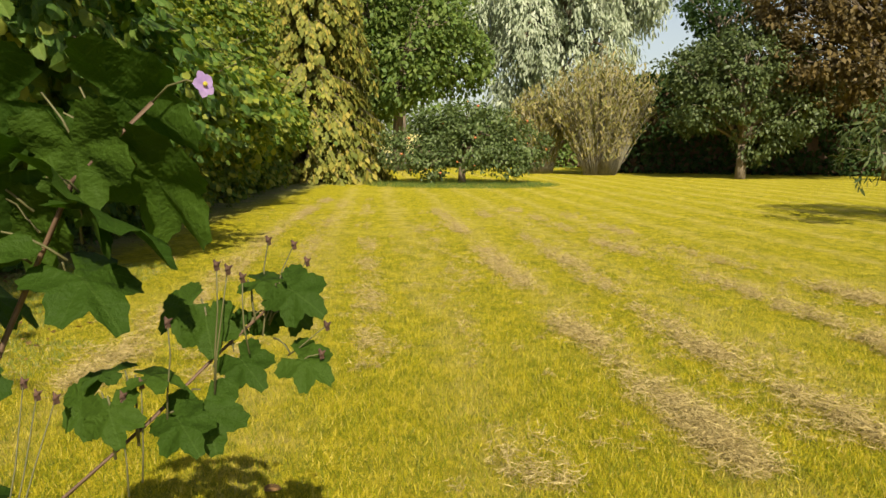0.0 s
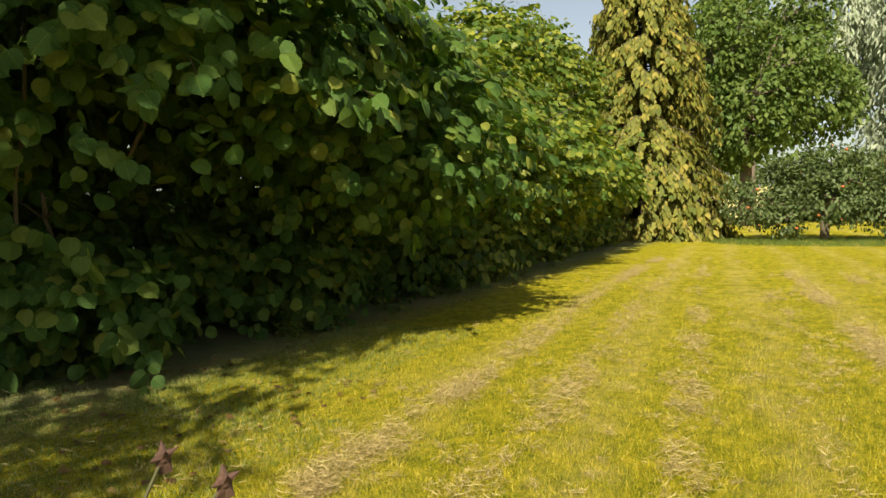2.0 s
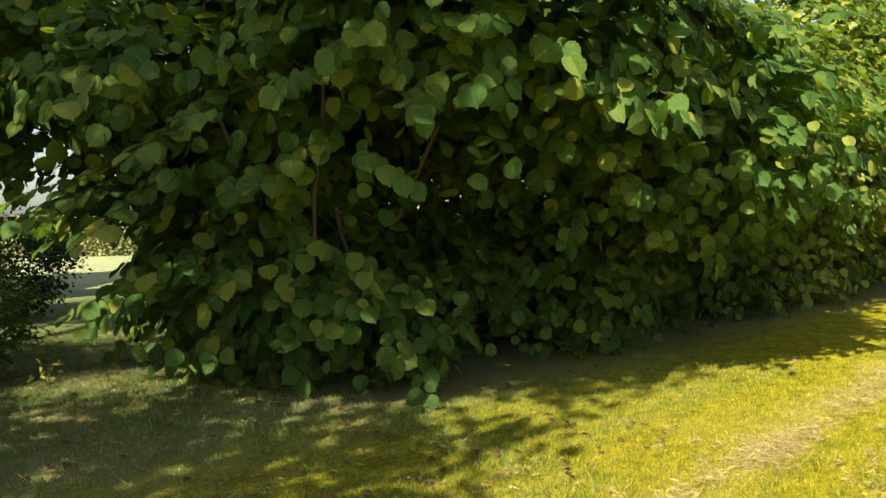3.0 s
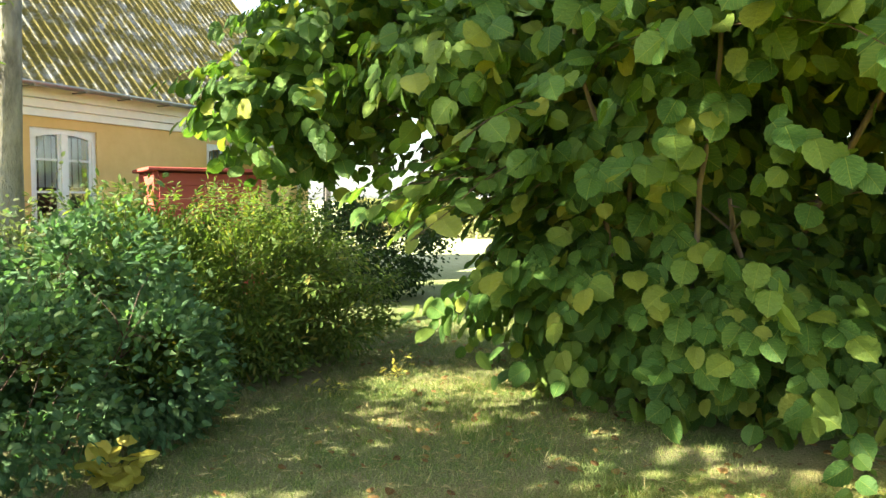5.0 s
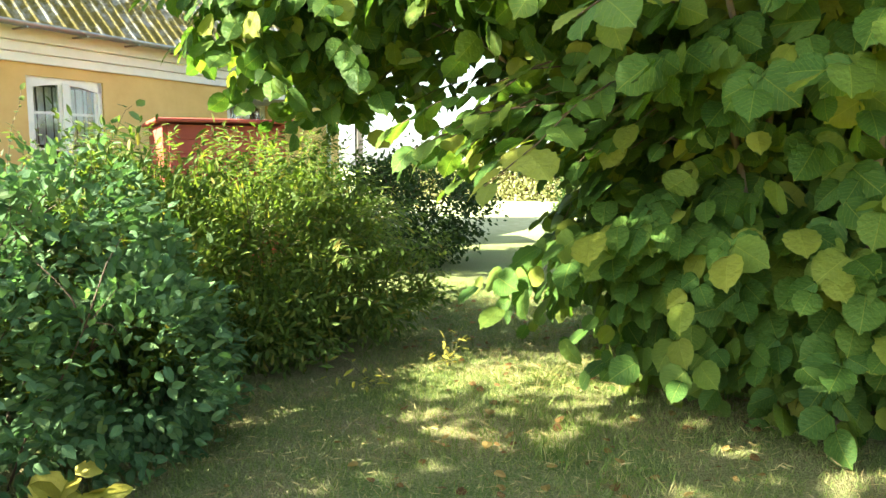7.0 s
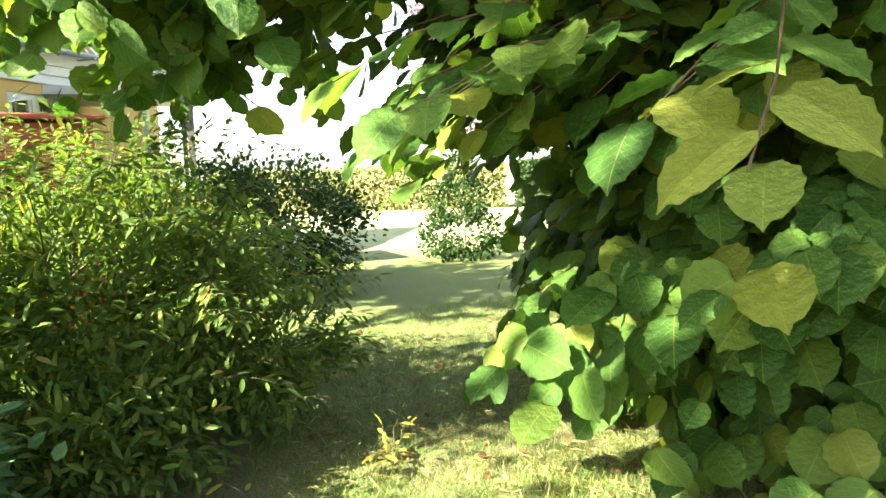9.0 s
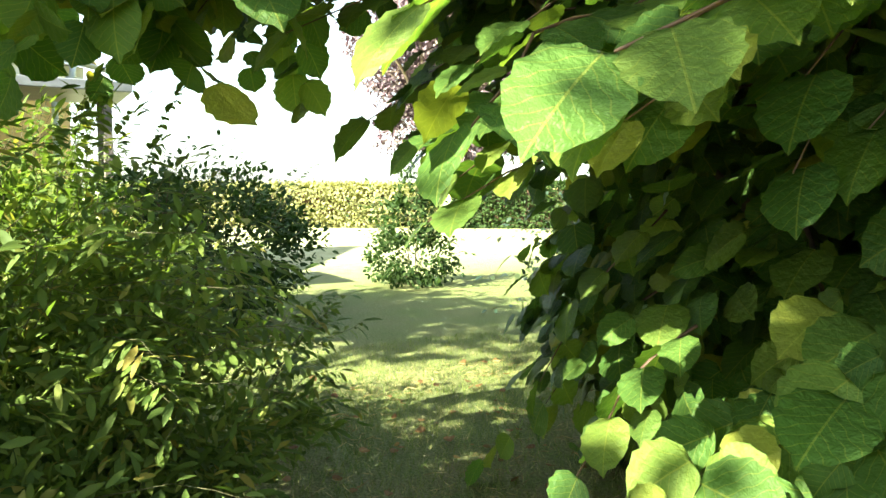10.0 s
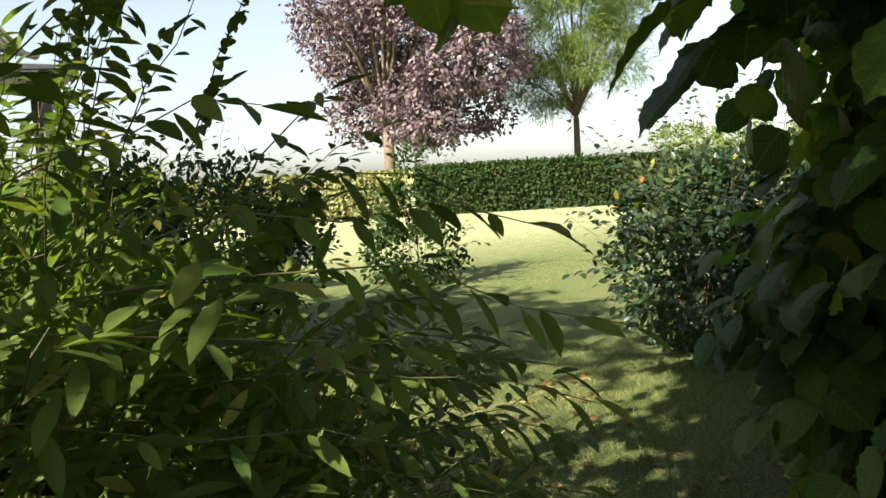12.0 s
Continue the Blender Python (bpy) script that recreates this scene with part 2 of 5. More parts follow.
CORNICE = plain_material("white_lime_wash", (0.66, 0.66, 0.64), (0.82, 0.81, 0.78), 4, 0.85, 0.3, 0.006)
RED = plain_material("red_board_paint", (0.26, 0.045, 0.035), (0.38, 0.075, 0.055), 7, 0.7, 0.4, 0.005, (0.4, 0.4, 3))
ZINC = plain_material("zinc", (0.20, 0.22, 0.24), (0.34, 0.36, 0.38), 8, 0.45, 0.15, 0.002, None, 0.7)
PLASTICPIPE = plain_material("pale_blue_pipe", (0.42, 0.50, 0.56), (0.52, 0.58, 0.62), 8, 0.5, 0.1, 0.002)
DARKWOOD = plain_material("weathered_wood", (0.09, 0.08, 0.07), (0.20, 0.18, 0.16), 10, 0.85, 0.5, 0.006, (1, 1, 0.2))


def roof_material():
    m, t, bsdf, out = nodes_of("mossy_fibre_cement")
    n1, n2 = noise_tex(t, 3.0, 6, 0.7), noise_tex(t, 22, 5, 0.7)
    grey = ramp(t, n2, ((0.3, (0.22, 0.21, 0.20)), (0.7, (0.40, 0.39, 0.37))))
    moss = ramp(t, n2, ((0.3, (0.075, 0.065, 0.015)), (0.7, (0.22, 0.17, 0.035))))
    t.links.new(mix_rgb(t, maths(t, "MULTIPLY", maths(t, "SUBTRACT", n1, 0.37), 7.0, True), grey, moss), bsdf.inputs["Base Color"])
    bsdf.inputs["Roughness"].default_value = 0.95
    bump(t, bsdf, n2, 0.8, 0.03)
    return m


ROOF = roof_material()


def glass_material():
    m, t, bsdf, out = nodes_of("window_glass")
    bsdf.inputs["Base Color"].default_value = (0.9, 0.95, 0.95, 1)
    bsdf.inputs["Roughness"].default_value, bsdf.inputs["Transmission Weight"].default_value = 0.03, 1.0
    bump(t, bsdf, noise_tex(t, 4, 2), 0.05, 0.01)
    return m


GLASS = glass_material()
CURTAIN = plain_material("net_curtain", (0.45, 0.46, 0.46), (0.60, 0.61, 0.61), 12, 0.9, 0.3, 0.01, (6, 6, 0.4))
DARKROOM = plain_material("painted_dim_room", (0.05, 0.045, 0.04), (0.09, 0.08, 0.07), 3, 0.9, 0.1, 0.01)


# ---- mesh tools ----
def mesh_object(name, verts, faces, mat, parent=None, uv=None, label="", smooth=False):
    me = bpy.data.meshes.new(name)
    me.from_pydata(verts, [], faces)
    me.materials.append(mat)
    if smooth:
        me.polygons.foreach_set("use_smooth", [True] * len(me.polygons))
    me.update()
    ob = new(name, me)
    ob.parent = parent
    if label:
        ob["label"] = label
    return ob


def part(name, bm, mat, parent=None, label="", smooth=False):
    """One bmesh as one mesh object under a thing or under a part."""
    me = bpy.data.meshes.new(name)
    bm.to_mesh(me)
    bm.free()
    me.materials.append(mat)
    if smooth:
        me.polygons.foreach_set("use_smooth", [True] * len(me.polygons))
    ob = new(name, me)
    ob.parent = parent
    if label:
        ob["label"] = label
    return ob


def thing(name, place, label, category, group="", kind="", turn=0.0):
    ob = new(name)
    ob.matrix_world = pose(*place, 0, 0, turn)
    return tagged(ob, label, category, group, kind)


def box(bm, lo, hi, bevel=0.0):
    m = Matrix.Translation([(a + b) / 2 for a, b in zip(lo, hi)]) @ Matrix.Diagonal((*[b - a for a, b in zip(lo, hi)], 1))
    made = bmesh.ops.create_cube(bm, size=1, matrix=m)
    if bevel:
        edges = list({e for v in made["verts"] for e in v.link_edges})
        bmesh.ops.bevel(bm, geom=edges, offset=bevel, segments=1, affect="EDGES", profile=0.5)
    return bm


def tube(points, radii, sides=7):
    """Verts and faces of a tapered limb along the points."""
    pts = [Vector(p) for p in points]
    verts, faces = [], []
    for i, p in enumerate(pts):
        d = (pts[min(i + 1, len(pts) - 1)] - pts[max(i - 1, 0)]).normalized()
        a = d.orthogonal().normalized()
        b = d.cross(a)
        for k in range(sides):
            g = 2 * math.pi * k / sides
            verts.append(p + (a * math.cos(g) + b * math.sin(g)) * radii[i])
    for i in range(len(pts) - 1):
        for k in range(sides):
            j = (k + 1) % sides
            faces.append((i * sides + k, i * sides + j, (i + 1) * sides + j, (i + 1) * sides + k))
    faces.append(tuple(range(sides))[::-1])
    faces.append(tuple((len(pts) - 1) * sides + k for k in range(sides)))
    return [tuple(v) for v in verts], faces


def limbs(name, lines, mat, parent, sides=6, label=""):
    """Joined tapered limbs as one mesh. lines: (points, first radius, last radius)."""
    verts, faces = [], []
    for pts, r0, r1 in lines:
        n = len(pts)
        v, f = tube(pts, [r0 + (r1 - r0) * i / (n - 1) for i in range(n)], sides)
        k = len(verts)
        verts += v
        faces += [tuple(i + k for i in q) for q in f]
    return mesh_object(name, verts, faces, mat, parent, label=label, smooth=True)


def bend(a, b, sag, rng, n=5, wob=0.05):
    """A limb's line from a to b, sagging (or rising) in its middle."""
    a, b = Vector(a), Vector(b)
    out = []
    for i in range(n):
        u = i / (n - 1)
        p = a.lerp(b, u)
        p.z += sag * 4 * u * (1 - u)
        if 0 < i < n - 1:
            p += Vector(rng.uniform(-wob, wob, 3).tolist())
        out.append(p)
    return out


# leaf patterns: verts (across, along, up), faces, uv
def leaf_pattern(rows, fold=0.18, curl=0.12, jag=0.0, ripple=0.0):
    """rows: (along, half width). Folded at the midrib, tip curled down."""
    v, uv, f = [], [], []
    for i, (y, w) in enumerate(rows):
        drop = -curl * y * y
        cut = 1 + (jag if i % 2 else -jag)
        wave = ripple * (1 if i % 2 else -1)
        v += [(-w * cut, y, w * fold + drop + wave), (0, y, drop), (w * cut, y, w * fold + drop + 0.6 * wave - 0.4 * ripple)]
        uv += [(0.5 - w, y), (0.5, y), (0.5 + w, y)]
    for i in range(len(rows) - 1):
        a, b = 3 * i, 3 * i + 3
        f += [(a, a + 1, b + 1, b), (a + 1, a + 2, b + 2, b + 1)]
    return np.array(v, float), f, np.array(uv, float)


ROUND_NEAR = leaf_pattern(((0.0, 0.03), (-0.02, 0.20), (0.06, 0.36), (0.15, 0.43), (0.27, 0.51), (0.38, 0.51), (0.49, 0.53), (0.60, 0.48), (0.71, 0.45), (0.80, 0.34), (0.88, 0.27), (0.94, 0.10), (1.05, 0.005)), 0.08, 0.22, 0.065, 0.018)
ROUND_FAR = leaf_pattern(((0.0, 0.06), (0.13, 0.42), (0.5, 0.52), (0.84, 0.30), (1.0, 0.01)), 0.12, 0.18)
OVAL = leaf_pattern(((0.0, 0.02), (0.25, 0.26), (0.6, 0.26), (1.0, 0.01)), 0.2, 0.12)
LANCE = leaf_pattern(((0.0, 0.015), (0.25, 0.12), (0.55, 0.15), (0.82, 0.09), (1.0, 0.005)), 0.25, 0.15)
SPECK = (np.array([(0, 0, 0), (0.3, 0.45, 0.06), (0, 1, -0.1), (-0.3, 0.5, 0.06)], float), [(0, 1, 2, 3)], np.array([(0.5, 0), (0.8, 0.5), (0.5, 1), (0.2, 0.5)], float))
NEEDLE = (np.array([(0, 0, 0), (0.028, 0.4, 0.02), (0, 1, -0.05), (-0.028, 0.4, 0.02)], float), [(0, 1, 2, 3)], np.array([(0.5, 0), (0.6, 0.5), (0.5, 1), (0.4, 0.5)], float))
FINE_BLADE = (np.array([(-0.018, 0, 0), (0.018, 0, 0), (0.012, 0.6, -0.02), (0.0, 1, -0.15)], float), [(0, 1, 2, 3)], np.array([(0.4, 0), (0.6, 0), (0.55, 0.6), (0.5, 1)], float))
BLADE_P = (np.array([(-0.045, 0, 0), (0.045, 0, 0), (0.0, 1, -0.12)], float), [(0, 1, 2)], np.array([(0.4, 0), (0.6, 0), (0.5, 1)], float))


def unit(a):
    return a / np.maximum(np.linalg.norm(a, axis=1, keepdims=True), 1e-9)


def leaves(name, at, along, up, size, pattern, mat, parent=None, label="", rng=None):
    """Many leaves in one mesh: at (n,3), each with its way along, its upper side and its size."""
    pv, pf, puv = pattern
    at, along, up = np.asarray(at, float), unit(np.asarray(along, float)), np.asarray(up, float)
    n, k = len(at), len(pv)
    side = unit(np.cross(along, up))
    up = np.cross(side, along)
    size = np.broadcast_to(np.asarray(size, float), (n,))[:, None, None]
    v = at[:, None, :] + size * (pv[None, :, 0:1] * side[:, None] + pv[None, :, 1:2] * along[:, None] + pv[None, :, 2:3] * up[:, None])
    loops, starts, totals = [], [], []
    c = 0
    for q in pf:
        loops += q
        starts.append(c)
        totals.append(len(q))
        c += len(q)
    loops, starts, totals = np.array(loops), np.array(starts), np.array(totals)
    all_loops = (loops[None] + np.arange(n)[:, None] * k).ravel()
    all_starts = (starts[None] + np.arange(n)[:, None] * c).ravel()
    me = bpy.data.meshes.new(name)
    me.vertices.add(n * k)
    me.vertices.foreach_set("co", v.reshape(-1))
    me.loops.add(n * c)
    me.loops.foreach_set("vertex_index", all_loops.astype(np.int32))
    me.polygons.add(n * len(pf))
    me.polygons.foreach_set("loop_start", all_starts.astype(np.int32))
    layer = me.uv_layers.new(name="uv")
    layer.data.foreach_set("uv", np.tile(puv[loops], (n, 1)).ravel())
    me.update(calc_edges=True)
    me.validate()
    if len(pv) > 4:
        me.polygons.foreach_set("use_smooth", np.ones(n * len(pf), bool))
    me.materials.append(mat)
    ob = new(name, me)
    ob.parent = parent
    if label:
        ob["label"] = label
    return ob


def shell(rng, lumps, n, deep=0.25, low=-1.0, clumps=36):
    """n places near the skin of a heap of lumps (cx, cy, cz, rx, ry, rz), gathered in clumps, with the way outwards; none deep inside another lump."""
    L = np.array(lumps, float)
    area = (L[:, 3] * L[:, 4] + L[:, 4] * L[:, 5] + L[:, 3] * L[:, 5])
    tufts = unit(rng.normal(size=(len(L) * clumps, 3)))
    reach = rng.uniform(0.66, 1.02, len(L) * clumps)
    at, out = [], []
    got = 0
    while got < n:
        m = int((n - got) * 1.8) + 50
        i = rng.choice(len(L), m, p=area / area.sum())
        d = unit(rng.normal(size=(m, 3)))
        r = 1 - deep * rng.random(m) ** 1.5 + 0.06 * rng.normal(size=m)
        k = i * clumps + rng.integers(0, clumps, m)
        q = tufts[k] * reach[k][:, None] + 0.13 * rng.normal(size=(m, 3))
        p = np.where((rng.random(m) < 0.7)[:, None], q, d * r[:, None])
        d = unit(p)
        p = L[i, :3] + p * L[i, 3:]
        q = ((p[:, None] - L[None, :, :3]) / L[None, :, 3:])
        inside = ((q ** 2).sum(2) < (1 - deep) ** 2)
        ok = ~inside.any(1) & (p[:, 2] > 0.03) & (d[:, 2] > low)
        at.append(p[ok])
        out.append(unit(d / L[i, 3:])[ok])
        got += ok.sum()
    return np.concatenate(at)[:n], np.concatenate(out)[:n]


def sprays(rng, at, out, length, count):
    """Short leafy twigs from each place: alternate leaves in flat, overlapping layers that tip outwards."""
    n = len(at)
    d = unit(out * np.array((1, 1, 0.35)) + 0.55 * rng.normal(size=(n, 3)) * np.array((1, 1, 0.4)) + np.array((0, 0, -0.12)))
    side = unit(np.cross(d, (0, 0, 1.0)))
    pts, along, up = [], [], []
    long = length * rng.uniform(0.6, 1.2, n)[:, None]
    for k in range(count):
        u = (k + 0.5) / count
        s = (1 if k % 2 else -1) * (1 - 0.75 * (k == count - 1))
        pts.append(at + d * long * u - np.array((0, 0, 0.25)) * long * u * u + side * s * 0.02)
        along.append(d * (0.45 + 0.8 * (k == count - 1)) + side * s * 0.9 + np.array((0, 0, -0.75)) + 0.24 * rng.normal(size=(n, 3)))
        up.append(out * 0.95 + np.array((0, 0, 0.7)) + 0.28 * rng.normal(size=(n, 3)))
    return np.concatenate(pts), np.concatenate(along), np.concatenate(up)


def hang(rng, out, droop=0.6, spread=0.5, lift=0.7):
    """The way along and the upper side of leaves that hang outwards from a crown."""
    n = len(out)
    along = out * 0.6 + np.array((0, 0, -droop)) + spread * rng.normal(size=(n, 3))
    up = out * 0.85 + np.array((0, 0, lift)) + spread * 0.8 * rng.normal(size=(n, 3))
    return along, up


# ---- ground ----
def ground_height(x, y):
    return 0.033 * max(0.0, min(y, 190) - 62)


def build_ground():
    xs = [-900, -300, -120, -60, -36, -20, -10, 0, 10, 20, 36, 60, 120, 300, 900]
    ys = [-900, -200, -40, -10, 0, 10, 20, 30, 40, 50, 62, 80, 110, 150, 190, 400, 900]
    verts = [(x, y, ground_height(x, y)) for y in ys for x in xs]
    w = len(xs)
    faces = [(j * w + i, j * w + i + 1, (j + 1) * w + i + 1, (j + 1) * w + i) for j in range(len(ys) - 1) for i in range(w - 1)]
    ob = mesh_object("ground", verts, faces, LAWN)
    ob.data.materials.append(FIELD)
    for p in ob.data.polygons:
        if p.center.y > 61:
            p.material_index = 1
    return tagged(ob, "mown yellow-green lawn with raked stripes, running to a stubble field", "lawn", "", "structure")


build_ground()
bm = bmesh.new()
box(bm, (-80, 57.0, -0.05), (80, 61.0, 0.02))
tagged(part("road", bm, ASPHALT), "narrow grey asphalt lane between garden and field", "road", "", "structure")


# ---- trees and bushes ----
def crown_tree(name, base, label, category, lumps, n, size, pattern, mat, bark=BARK, trunk=0.15, droop=0.5, spread=0.5, deep=0.35, seed=1, fork=0.4, group="", lean=(0, 0)):
    """A tree: tapered trunk, a limb to each lump of the crown, and leaves over the lumps. Lumps are relative to the base."""
    rng = np.random.default_rng(seed)
    root = thing(name, base, label, category, group)
    top = max(l[2] for l in lumps)
    z0 = top * fork
    spine = [(0, 0, -0.1), (lean[0] * 0.3, lean[1] * 0.3, z0 * 0.5), (lean[0], lean[1], z0)]
    v, f = tube(spine, (trunk * 1.25, trunk, trunk * 0.85), 10)
    mesh_object("trunk", v, f, bark, root, smooth=True)
    for l in lumps:
        line = bend((lean[0], lean[1], z0), l[:3], 0.06 * l[2], rng, 5, 0.06)
        limbs("limb", [(line, trunk * 0.5, trunk * 0.14)] + [(bend(line[3], (l[0] + rng.uniform(-1, 1) * l[3] * 0.8, l[1] + rng.uniform(-1, 1) * l[4] * 0.8, l[2] + rng.uniform(-0.5, 0.8) * l[5]), 0.05, rng, 4, 0.04), trunk * 0.16, trunk * 0.05) for _ in range(4)], bark, root, 5)
    at, out = shell(rng, lumps, n, deep)
    along, up = hang(rng, out, droop, spread)
    leaves("crown", at, along, up, size * rng.uniform(0.6, 1.15, n), pattern, mat, root)
    return root


def ball_lumps(rng, n, rx, ry, z0, z1, r):
    """A ragged crown: n lumps spread through a spheroid."""
    out = []
    for _ in range(n):
        d = rng.normal(size=3)
        d /= np.linalg.norm(d)
        q = rng.uniform(0.45, 0.85)
        rr = r * rng.uniform(0.7, 1.25)
        out.append((d[0] * q * rx, d[1] * q * ry, (z0 + z1) / 2 + d[2] * q * (z1 - z0) / 2, rr, rr, rr * 0.75))
    return out


def sprig(rng, a, b, size, count, sag=0.08, tilt=0.0, fall=0.75):
    """Twig line and its alternate leaves from a to b."""
    line = bend(a, b, sag, rng, 6, 0.02)
    pts, along, up = [], [], []
    way = (Vector(b) - Vector(a)).normalized()
    side = way.cross(Vector((0, 0, 1))).normalized()
    for i in range(count):
        u = 0.15 + 0.85 * (i + rng.uniform(-0.2, 0.2)) / max(1, count - 1)
        u = min(max(u, 0), 0.999)
        k = int(u * 5)
        p = line[k].lerp(line[k + 1], u * 5 - k)
        s = 1 if i % 2 else -1
        d = way * 0.45 + side * s * rng.uniform(0.5, 1.1) + Vector((0, 0, rng.uniform(-fall, 0.05)))
        if i == count - 1:
            d = way + Vector((0, 0, -0.5))
        pts.append(tuple(p + side * s * 0.02))
        along.append(tuple(d))
        up.append((rng.normal() * 0.3, rng.normal() * 0.3 - tilt, 1.0))
    return line, pts, along, up


def core(rng, lumps, n):
    """n places through the inside of the lumps, with any way outwards."""
    L = np.array(lumps, float)
    i = rng.choice(len(L), n, p=L[:, 3:].prod(1) / L[:, 3:].prod(1).sum())
    d = unit(rng.normal(size=(n, 3)))
    p = L[i, :3] + d * (0.25 + 0.5 * rng.random(n))[:, None] * L[i, 3:]
    p[:, 2] = np.maximum(p[:, 2], 0.15)
    return p, d


def hazel_bush(place, label, lumps, n, size, pattern, mat, seed, sprigs=(), stems=7, group="hazel hedge", droop=0.5, near=False, hollow=None):
    rng = np.random.default_rng(seed)
    root = thing("hazel_bush", place, label, "hazel bush", group)
    P = Vector(place)
    rel = [(l[0] - P.x, l[1] - P.y, l[2], l[3], l[4], l[5]) for l in lumps]
    for i in range(stems):
        l = rel[i % len(rel)]
        a = (rng.uniform(-0.45, 0.45), rng.uniform(-0.45, 0.45), -0.05)
        b = (l[0] + rng.uniform(-0.5, 0.5) * l[3], l[1] + rng.uniform(-0.5, 0.5) * l[4], max(l[2] + 0.4 * l[5], 1.6))
        line = bend(a, b, 0.15, rng, 6, 0.05)
        twigs = [(bend(line[4], (b[0] + rng.uniform(-1, 1) * l[3], b[1] + rng.uniform(-1, 1) * l[4], b[2] + rng.uniform(-0.3, 0.5) * l[5]), 0.05, rng, 4, 0.03), 0.012, 0.004) for _ in range(3)]
        limbs("stem", [(line, 0.035, 0.014)] + twigs, BARK, root, 6)
    at, out = shell(rng, rel, int(n * 0.3), 0.45)
    along, up = hang(rng, out, droop, 0.42)
    at2, out2 = shell(rng, rel, int(n * 0.7 / 7), 0.3)
    sp, sa, su = sprays(rng, at2, out2, 0.42, 7)
    ip, io = core(rng, rel, int(n * 0.4))
    if hollow:
        q = (ip + np.array((P.x, P.y, 0)) - np.array(hollow[:3])) / (0.8 * np.array(hollow[3:]))
        keep = (q ** 2).sum(1) > 1
        ip, io = ip[keep], io[keep]
    ia, iu = hang(rng, io, droop, 0.5)
    leaves("inner_leaves", ip, ia, iu, 1.35 * size * rng.uniform(0.7, 1.1, len(ip)), ROUND_FAR, mat, root)
    along, up, pts = np.concatenate([along, sa]), np.concatenate([up, su]), np.concatenate([at, sp])
    if hollow:
        H = np.array(hollow, float)
        q = (pts + np.array((P.x, P.y, 0)) - H[:3]) / H[3:]
        keep = ((q ** 2).sum(1) > 1) | (rng.random(len(pts)) < 0.05)
        along, up, pts = along[keep], up[keep], pts[keep]
    along, up, pts = [along], [up], [pts]
    twig_lines = []
    if near:
        for a, b in (((-6.0, 5.3, 0.0), (-5.35, 5.1, 2.9)), ((-6.45, 5.2, 0.0), (-5.75, 4.3, 2.8)), ((-6.5, 5.4, 0.0), (-6.0, 4.7, 2.6)), ((-7.2, 5.4, 0.0), (-7.4, 4.5, 2.6))):
            limbs("stem", [(bend(Vector(a) - Vector((P.x, P.y, 0)), Vector(b) - Vector((P.x, P.y, 0)), 0.05, rng, 8, 0.05), 0.024, 0.014)], BARK, root, 8)
    for a, b, count in sprigs:
        line, p, d, u = sprig(rng, Vector(a) - Vector((P.x, P.y, 0)), Vector(b) - Vector((P.x, P.y, 0)), size, count, 0.08, 0.5, 0.42)
        twig_lines.append((line, 0.0055, 0.0022))
        pts.append(np.array(p))
        along.append(np.array(d))
        up.append(np.array(u))
    if twig_lines:
        tagged(limbs("twig", twig_lines, TWIG, root, 5), kind="stuff")
    pts, along, up = np.concatenate(pts), np.concatenate(along), np.concatenate(up)
    sizes = size * rng.uniform(0.6, 1.15, len(pts))
    if near:
        # the leaves nearest the passage, each one a part
        w = pts + np.array((P.x, P.y, 0))
        rank = np.where((w[:, 0] < -4.9) & (w[:, 2] < 1.95), w[:, 1], 99)
        own = np.argsort(rank)[:300]
        shape = leaves("leaf", np.zeros((1, 3)), np.array([(0, 1.0, 0)]), np.array([(0, 0, 1.0)]), 1.0, pattern, mat, root)
        for k, q in enumerate(own):
            y = Vector(unit(along[q][None])[0].tolist())
            x = y.cross(Vector(up[q].tolist())).normalized()
            ob = shape if k == 0 else new("leaf", shape.data)
            ob.parent = root
            ob.matrix_basis = Matrix.Translation(pts[q].tolist()) @ Matrix((x, y, x.cross(y))).transposed().to_4x4() @ Matrix.Scale(float(sizes[q]), 4)
        rest = np.ones(len(pts), bool)
        rest[own] = False
        pts, along, up, sizes = pts[rest], along[rest], up[rest], sizes[rest]
    leaves("crown", pts, along, up, sizes, pattern, mat, root)
    return root


